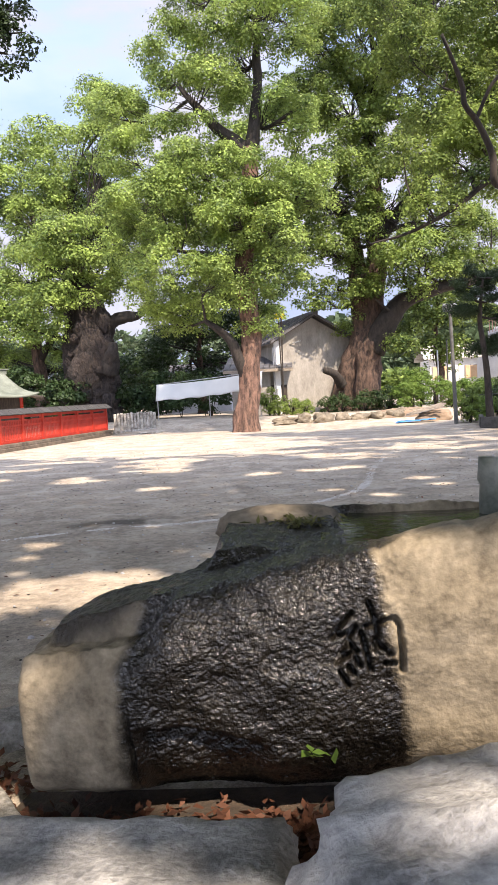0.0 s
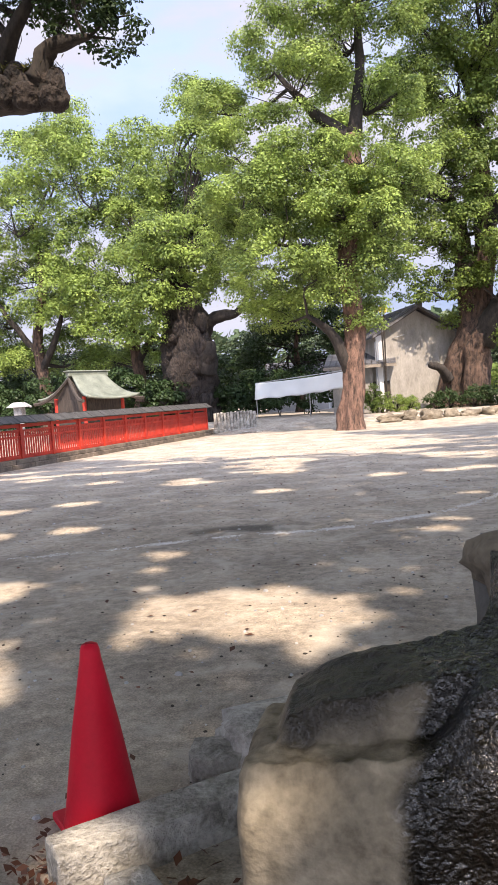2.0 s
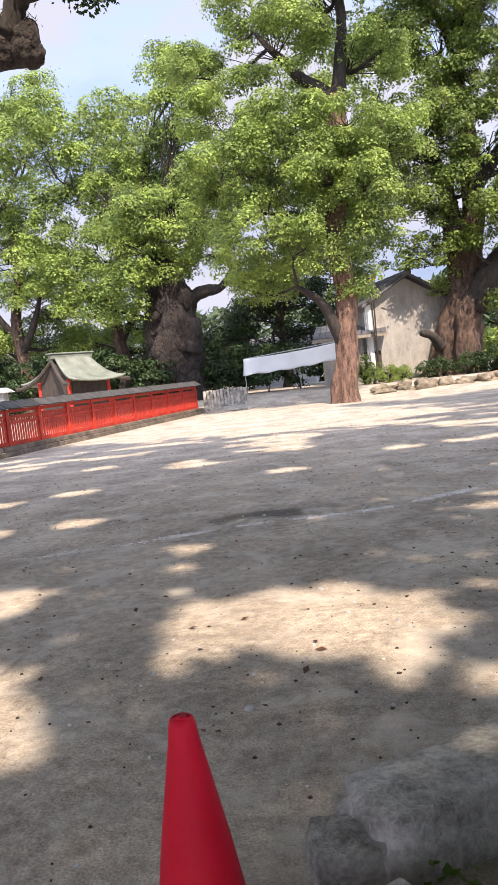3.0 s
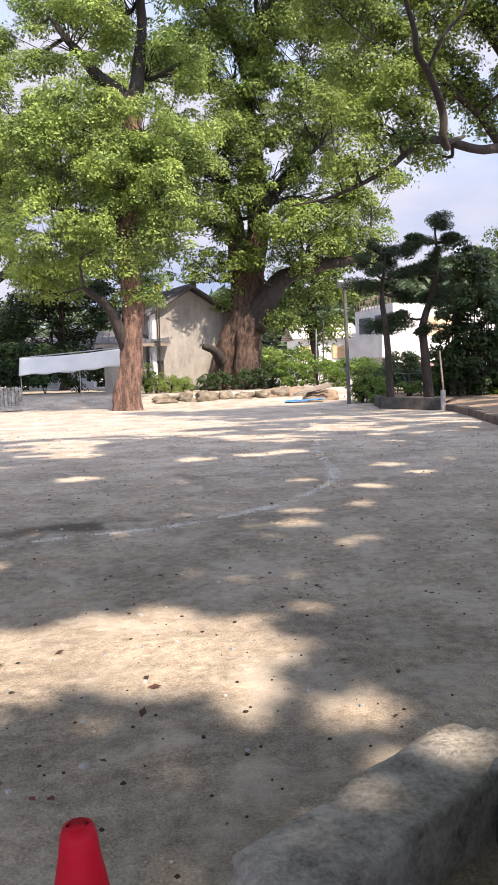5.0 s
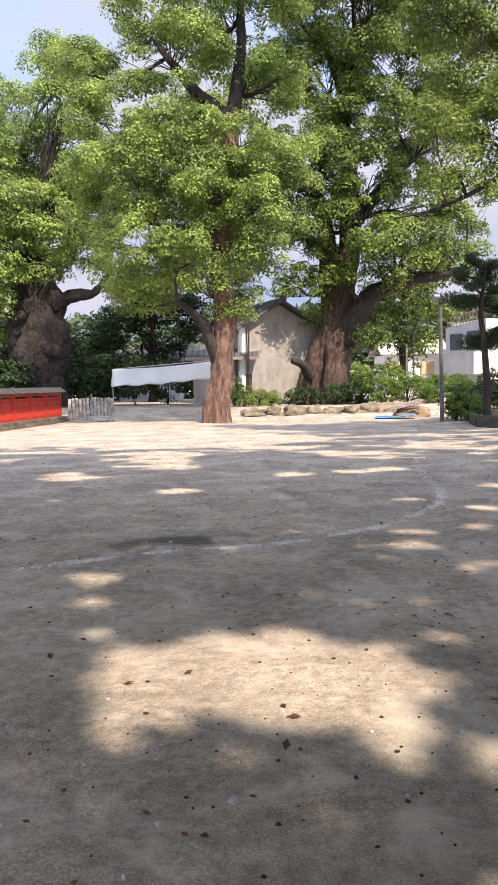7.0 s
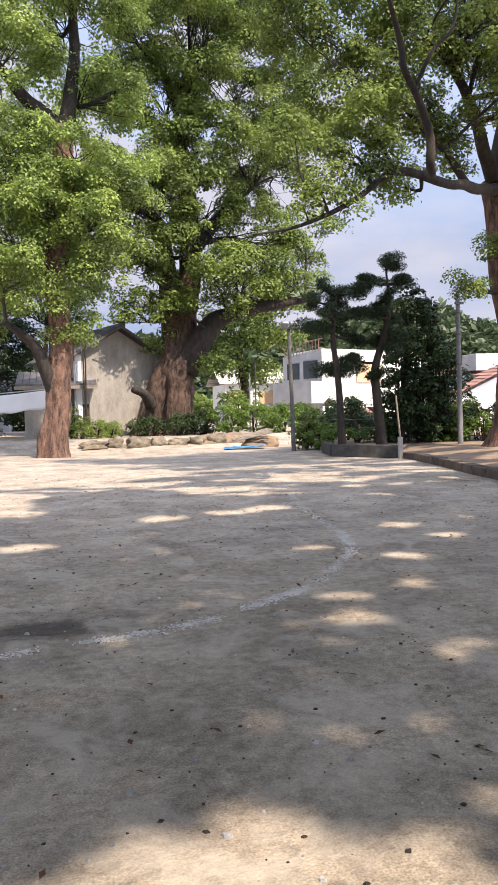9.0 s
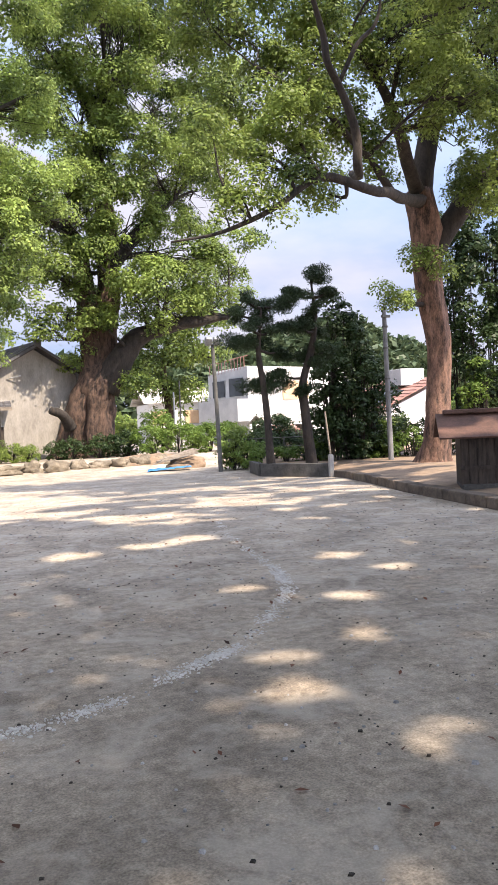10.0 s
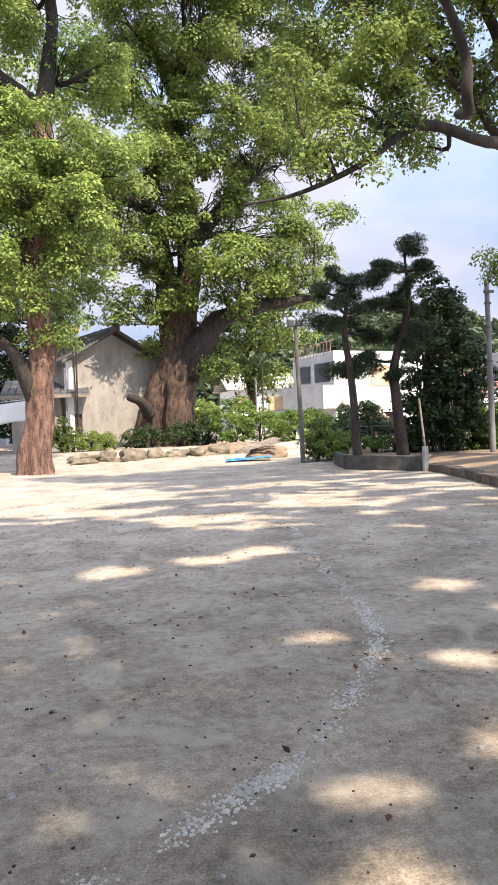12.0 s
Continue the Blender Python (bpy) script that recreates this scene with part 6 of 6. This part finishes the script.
    part("spout_post", Geo().tube([(1.08, 3.62, 0.86), (1.08, 3.62, 1.02), (1.085, 3.62, 1.04), (1.085, 3.62, 1.12), (1.08, 3.62, 1.14), (1.085, 3.62, 1.24)], [0.045, 0.045, 0.05, 0.045, 0.05, 0.046], 14), BAMBOO, th, smooth=True)
    part("lime_spot", Geo().add([(-0.585, 2.592, 0.56), (-0.56, 2.59, 0.545), (-0.562, 2.59, 0.57), (-0.574, 2.59, 0.577)], [(0, 1, 2, 3)]), CHALK, th)


basin_rock()


def near_stones():
    rng = np.random.default_rng(21)
    tagged(stone("paving_slab", (-0.36, 2.06, 0.12), (1.16, 0.8, 0.41), 31, GREYSTONE, -0.06, 0.12, 5, 0.92), "broad flat grey granite slab before the basin", "stone slab")
    tagged(stone("boulder", (0.80, 1.84, 0.23), (1.38, 0.86, 0.8), 33, GREYSTONE, 0.08, 0.26, 5, 0.7), "blue-grey veined boulder beside the slab", "boulder")
    tagged(stone("boulder", (0.12, 3.62, 0.93), (0.62, 0.3, 0.26), 36, TANSTONE, 0.1, 0.22, 4, 0.5), "tan rim stone at the back of the basin", "boulder")
    tagged(stone("boulder", (0.14, 3.62, 0.42), (0.6, 0.5, 0.98), 38, DARKSTONE, 0.15, 0.16, 4, 0.8), "dark wet stone stacked behind the basin", "boulder")
    tagged(stone("boulder", (-0.62, 3.3, 0.16), (0.5, 0.3, 0.42), 40, DARKSTONE, 0.2, 0.25, 4, 0.6), "dark mossy stone behind the basin's low end", "boulder")
    tagged(stone("stone_block", (-0.66, 4.3, 0.08), (1.35, 0.36, 0.32), 42, GRANITE, 0.62, 0.12, 4, 0.85), "pale rough granite block behind the basin", "stone block")
    tagged(stone("boulder", (-0.1, 4.2, 0.17), (0.6, 0.42, 0.5), 46, DARKSTONE, 0.6, 0.25, 4, 0.5), "dark rough stone against the granite block", "boulder")
    tagged(stone("stone_block", (-1.18, 3.98, 0.02), (0.32, 0.28, 0.22), 44, GRANITE, 0.2, 0.18, 4, 0.7), "small grey stone block half sunk in earth", "stone block")
    for name, a, b, w, h, z in (("kerb_block", (-1.55, 3.17), (-0.98, 3.66), 0.17, 0.26, 0.02), ("kerb_block", (-1.27, 3.10), (-0.83, 2.55), 0.15, 0.24, 0.02)):
        p, d, ln, rot = along((*a, 0), (*b, 0))
        c = p + d * ln / 2
        bm = bevelled((c.x, c.y, z), (ln, w, h), rot, 0.018, 3)
        bmesh.ops.subdivide_edges(bm, edges=[e for e in bm.edges if e.calc_length() > 0.1], cuts=7, use_grid_fill=True)
        for v in bm.verts:
            v.co += Vector((1, 1, 1)) * 0.006 * noise.noise(v.co * 9) + Vector((0, 0, 1)) * 0.008 * noise.noise(v.co * 4)
        tagged(part(name, bm, GRANITE), "squared granite kerb block edging the basin", "kerb", "kerb blocks")
    for k in range(6):
        c = (-0.95 + 0.28 * k + rng.uniform(-0.05, 0.05), 2.44 + rng.uniform(-0.05, 0.06), 0.02)
        tagged(stone("pebble", c, (0.15, 0.12, 0.1), 60 + k, DARKSTONE, rng.uniform(0, 3), 0.25, 2, 0.4), "small rounded stone in the basin's gutter", "stone", "gutter stones")
    tagged(stone("boulder", (-1.0, 2.55, 0.0), (0.22, 0.3, 0.22), 81, TANSTONE, 0.4, 0.2, 3, 0.5), "small brown stone by the kerb blocks", "boulder")


near_stones()


def traffic_cone():
    c = Vector((-1.535, 3.555, 0.0))
    th = thing("traffic_cone", "plain red plastic traffic cone on the earth", "traffic cone", c)
    prof = [(0.148, 0.03), (0.142, 0.045), (0.137, 0.06), (0.09, 0.36), (0.04, 0.63), (0.036, 0.665), (0.03, 0.684), (0.018, 0.69), (0.012, 0.678)]
    g = Geo()
    g.tube([c + Vector((0, 0, z)) for r, z in prof], [r for r, z in prof], 40, caps=True)
    part("body", g, CONE, th, smooth=True)
    part("base", bevelled((c.x, c.y, 0.02), (0.30, 0.30, 0.032), Matrix.Rotation(0.75, 3, "Z"), 0.012, 3), CONE, th)


traffic_cone()


def scatter(name, label, category, pts, size, material, rng, sides=5, lift=0.004, thick=0.35, up=True):
    """Loose flat crumbs, chips or pebbles lying on the ground, one mesh."""
    g = Geo()
    for (x, y), s in zip(pts, size):
        z = relief(x, y) + lift
        n = sides
        a0 = rng.uniform(0, 6.28)
        ring = [(x + s * rng.uniform(0.6, 1.1) * math.cos(a0 + 6.283 * k / n), y + s * rng.uniform(0.5, 1.0) * math.sin(a0 + 6.283 * k / n)) for k in range(n)]
        h = s * thick
        vs = [(px, py, z - 0.006) for px, py in ring] + [(x + (px - x) * 0.65, y + (py - y) * 0.65, z + h * rng.uniform(0.5, 1)) for px, py in ring]
        g.add(vs, [tuple(range(n, 2 * n))] + [(k, (k + 1) % n, n + (k + 1) % n, n + k) for k in range(n)])
    return tagged(part(name, g, material), label, category, kind="stuff")


def ground_details():
    rng = np.random.default_rng(5)
    lines = [([(2.0, 17.5), (1.57, 15.4), (1.26, 13.1), (1.14, 12.5), (0.95, 11.85), (0.45, 11.05), (0.0, 10.43), (-0.4, 10.12), (-0.95, 9.74), (-1.5, 9.5), (-2.2, 9.36), (-2.85, 9.1), (-3.4, 8.84), (-4.6, 8.4)], 7000, 0.04),
             ([(5.0, 20.2), (4.98, 18.1), (5.05, 16.7), (4.9, 15.4), (4.67, 14.2), (4.3, 12.8)], 260, 0.03)]
    pts, size = [], []
    for line, n, w in lines:
        q = smooth_line([(x, y, 0) for x, y in line], 12)
        for _ in range(n):
            k = int(rng.integers(0, len(q) - 1))
            p = q[k].lerp(q[k + 1], rng.uniform())
            dens = noise.noise(Vector((p.x * 3.1, p.y * 3.1, 3)))
            if rng.uniform() > 0.45 + 1.9 * dens:
                continue
            pts.append((p.x + rng.normal() * w, p.y + rng.normal() * w))
            size.append(abs(rng.normal()) * 0.007 + 0.002)
    scatter("chalk_line", "broken line of crumbling white chalk on the earth", "chalk", pts, size, CHALK, rng, 5, 0.003, 0.25)
    n = 7000
    xs, ys = rng.uniform(-9, 8, n), rng.uniform(2.2, 30, n) ** 1.0
    ok = ~((xs > -1.0) & (ys < 4.0))
    scatter("grit", "scattered grit and small stones on the yard", "grit", list(zip(xs[ok], ys[ok])), np.abs(rng.normal(size=n)) * 0.009 + 0.004, GREYSTONE, rng, 5, 0.001, 0.6)
    n = 5200
    xs, ys = rng.uniform(-8, 7, n), rng.uniform(3.0, 24, n)
    scatter("bark_crumb", "dark twigs and bark crumbs strewn on the yard", "litter", [(a, b) for a, b in zip(xs, ys) if not (a > -1.0 and b < 4.2)], np.abs(rng.normal(size=n)) * 0.007 + 0.004, BARK_DARK, rng, 4, 0.002, 0.3)

    def leaves_on(name, label, cs, s, up, material=LITTER):
        tagged(part(name, blades(name, np.array(cs), s, rng, up, 0.5), material), label, "fallen leaves", kind="stuff")

    cs = [(rng.uniform(-7, 6), rng.uniform(3.2, 22)) for _ in range(900)]
    leaves_on("fallen_leaf", "single dry red-brown leaves on the yard", [(a, b, relief(a, b) + 0.012) for a, b in cs if not (a > -1.0 and b < 4.2)], 0.055, 5)
    cs = [(rng.normal() * 0.16 - 1.45, rng.normal() * 0.3 + 2.62, rng.uniform(0.0, 0.06)) for _ in range(1700)]
    cs += [(rng.uniform(-0.9, 0.3), rng.normal() * 0.09 + 2.5, 0.08 + rng.uniform(0, 0.05)) for _ in range(3600)]
    cs += [(rng.normal() * 0.12 - 1.03, rng.normal() * 0.12 + 3.05, rng.uniform(0, 0.05)) for _ in range(160)]
    cs += [(rng.normal() * 0.1 - 1.62, rng.normal() * 0.1 + 3.3, rng.uniform(0, 0.05)) for _ in range(60)]
    leaves_on("leaf_litter", "drift of brown dry leaves round the basin stones", cs, 0.05, 1.2)
    tagged(part("gutter_soil", Geo().add([(-1.0, 2.3, 0.05), (0.9, 2.25, 0.07), (0.9, 2.95, 0.07), (-0.9, 2.95, 0.05)], [(0, 1, 2, 3)]), DARKSOIL), "dark earth in the gutter before the basin", "earth", kind="structure")
    # sprouts
    for x, y, z, n, s, label in ((0.24, 2.5, 0.40, 8, 0.05, "small green seedling on the wet rock"), (0.2, 1.5, 0.33, 5, 0.12, "fresh green grass blade between the stones"), (-1.3, 2.86, 0.0, 14, 0.05, "tiny green weeds beside the kerb"), (-1.0, 3.9, 0.0, 40, 0.05, "green weeds behind the kerb block")):
        c = np.array((x, y, z)) + rng.normal(size=(n, 3)) * np.array((0.025, 0.01, 0.015)) * (1 if n < 10 else 3)
        c[:, 2] = np.maximum(c[:, 2], z + 0.01)
        if n > 20:
            tagged(part("weeds", blades("weeds", c, s, rng, 1.0, 0.6), GRASS), label, "plant", kind="stuff")
            continue
        th = thing("seedling", label, "plant", (x, y, z))
        for q in c:
            part("leaf", blades("leaf", [q], s, rng, 1.0, 0.6), GRASS, th)
    c = np.array((0.2, 3.42, 1.01)) + rng.normal(size=(90, 3)) * (0.08, 0.03, 0.012)
    tagged(part("grass_tuft", blades("grass_tuft", c, 0.05, rng, 0.3, 0.3), MOSS), "dry moss tuft on the basin's rim", "moss", kind="stuff")
    c = np.array((-7.0, 14.75, 8.16)) + rng.normal(size=(500, 3)) * (0.3, 0.12, 0.05)
    tagged(part("fern_tuft", blades("fern_tuft", c, 0.14, rng, 0.2, 0.2), MOSS), "brown fern and moss on the sawn bough", "moss", kind="stuff")


ground_details()
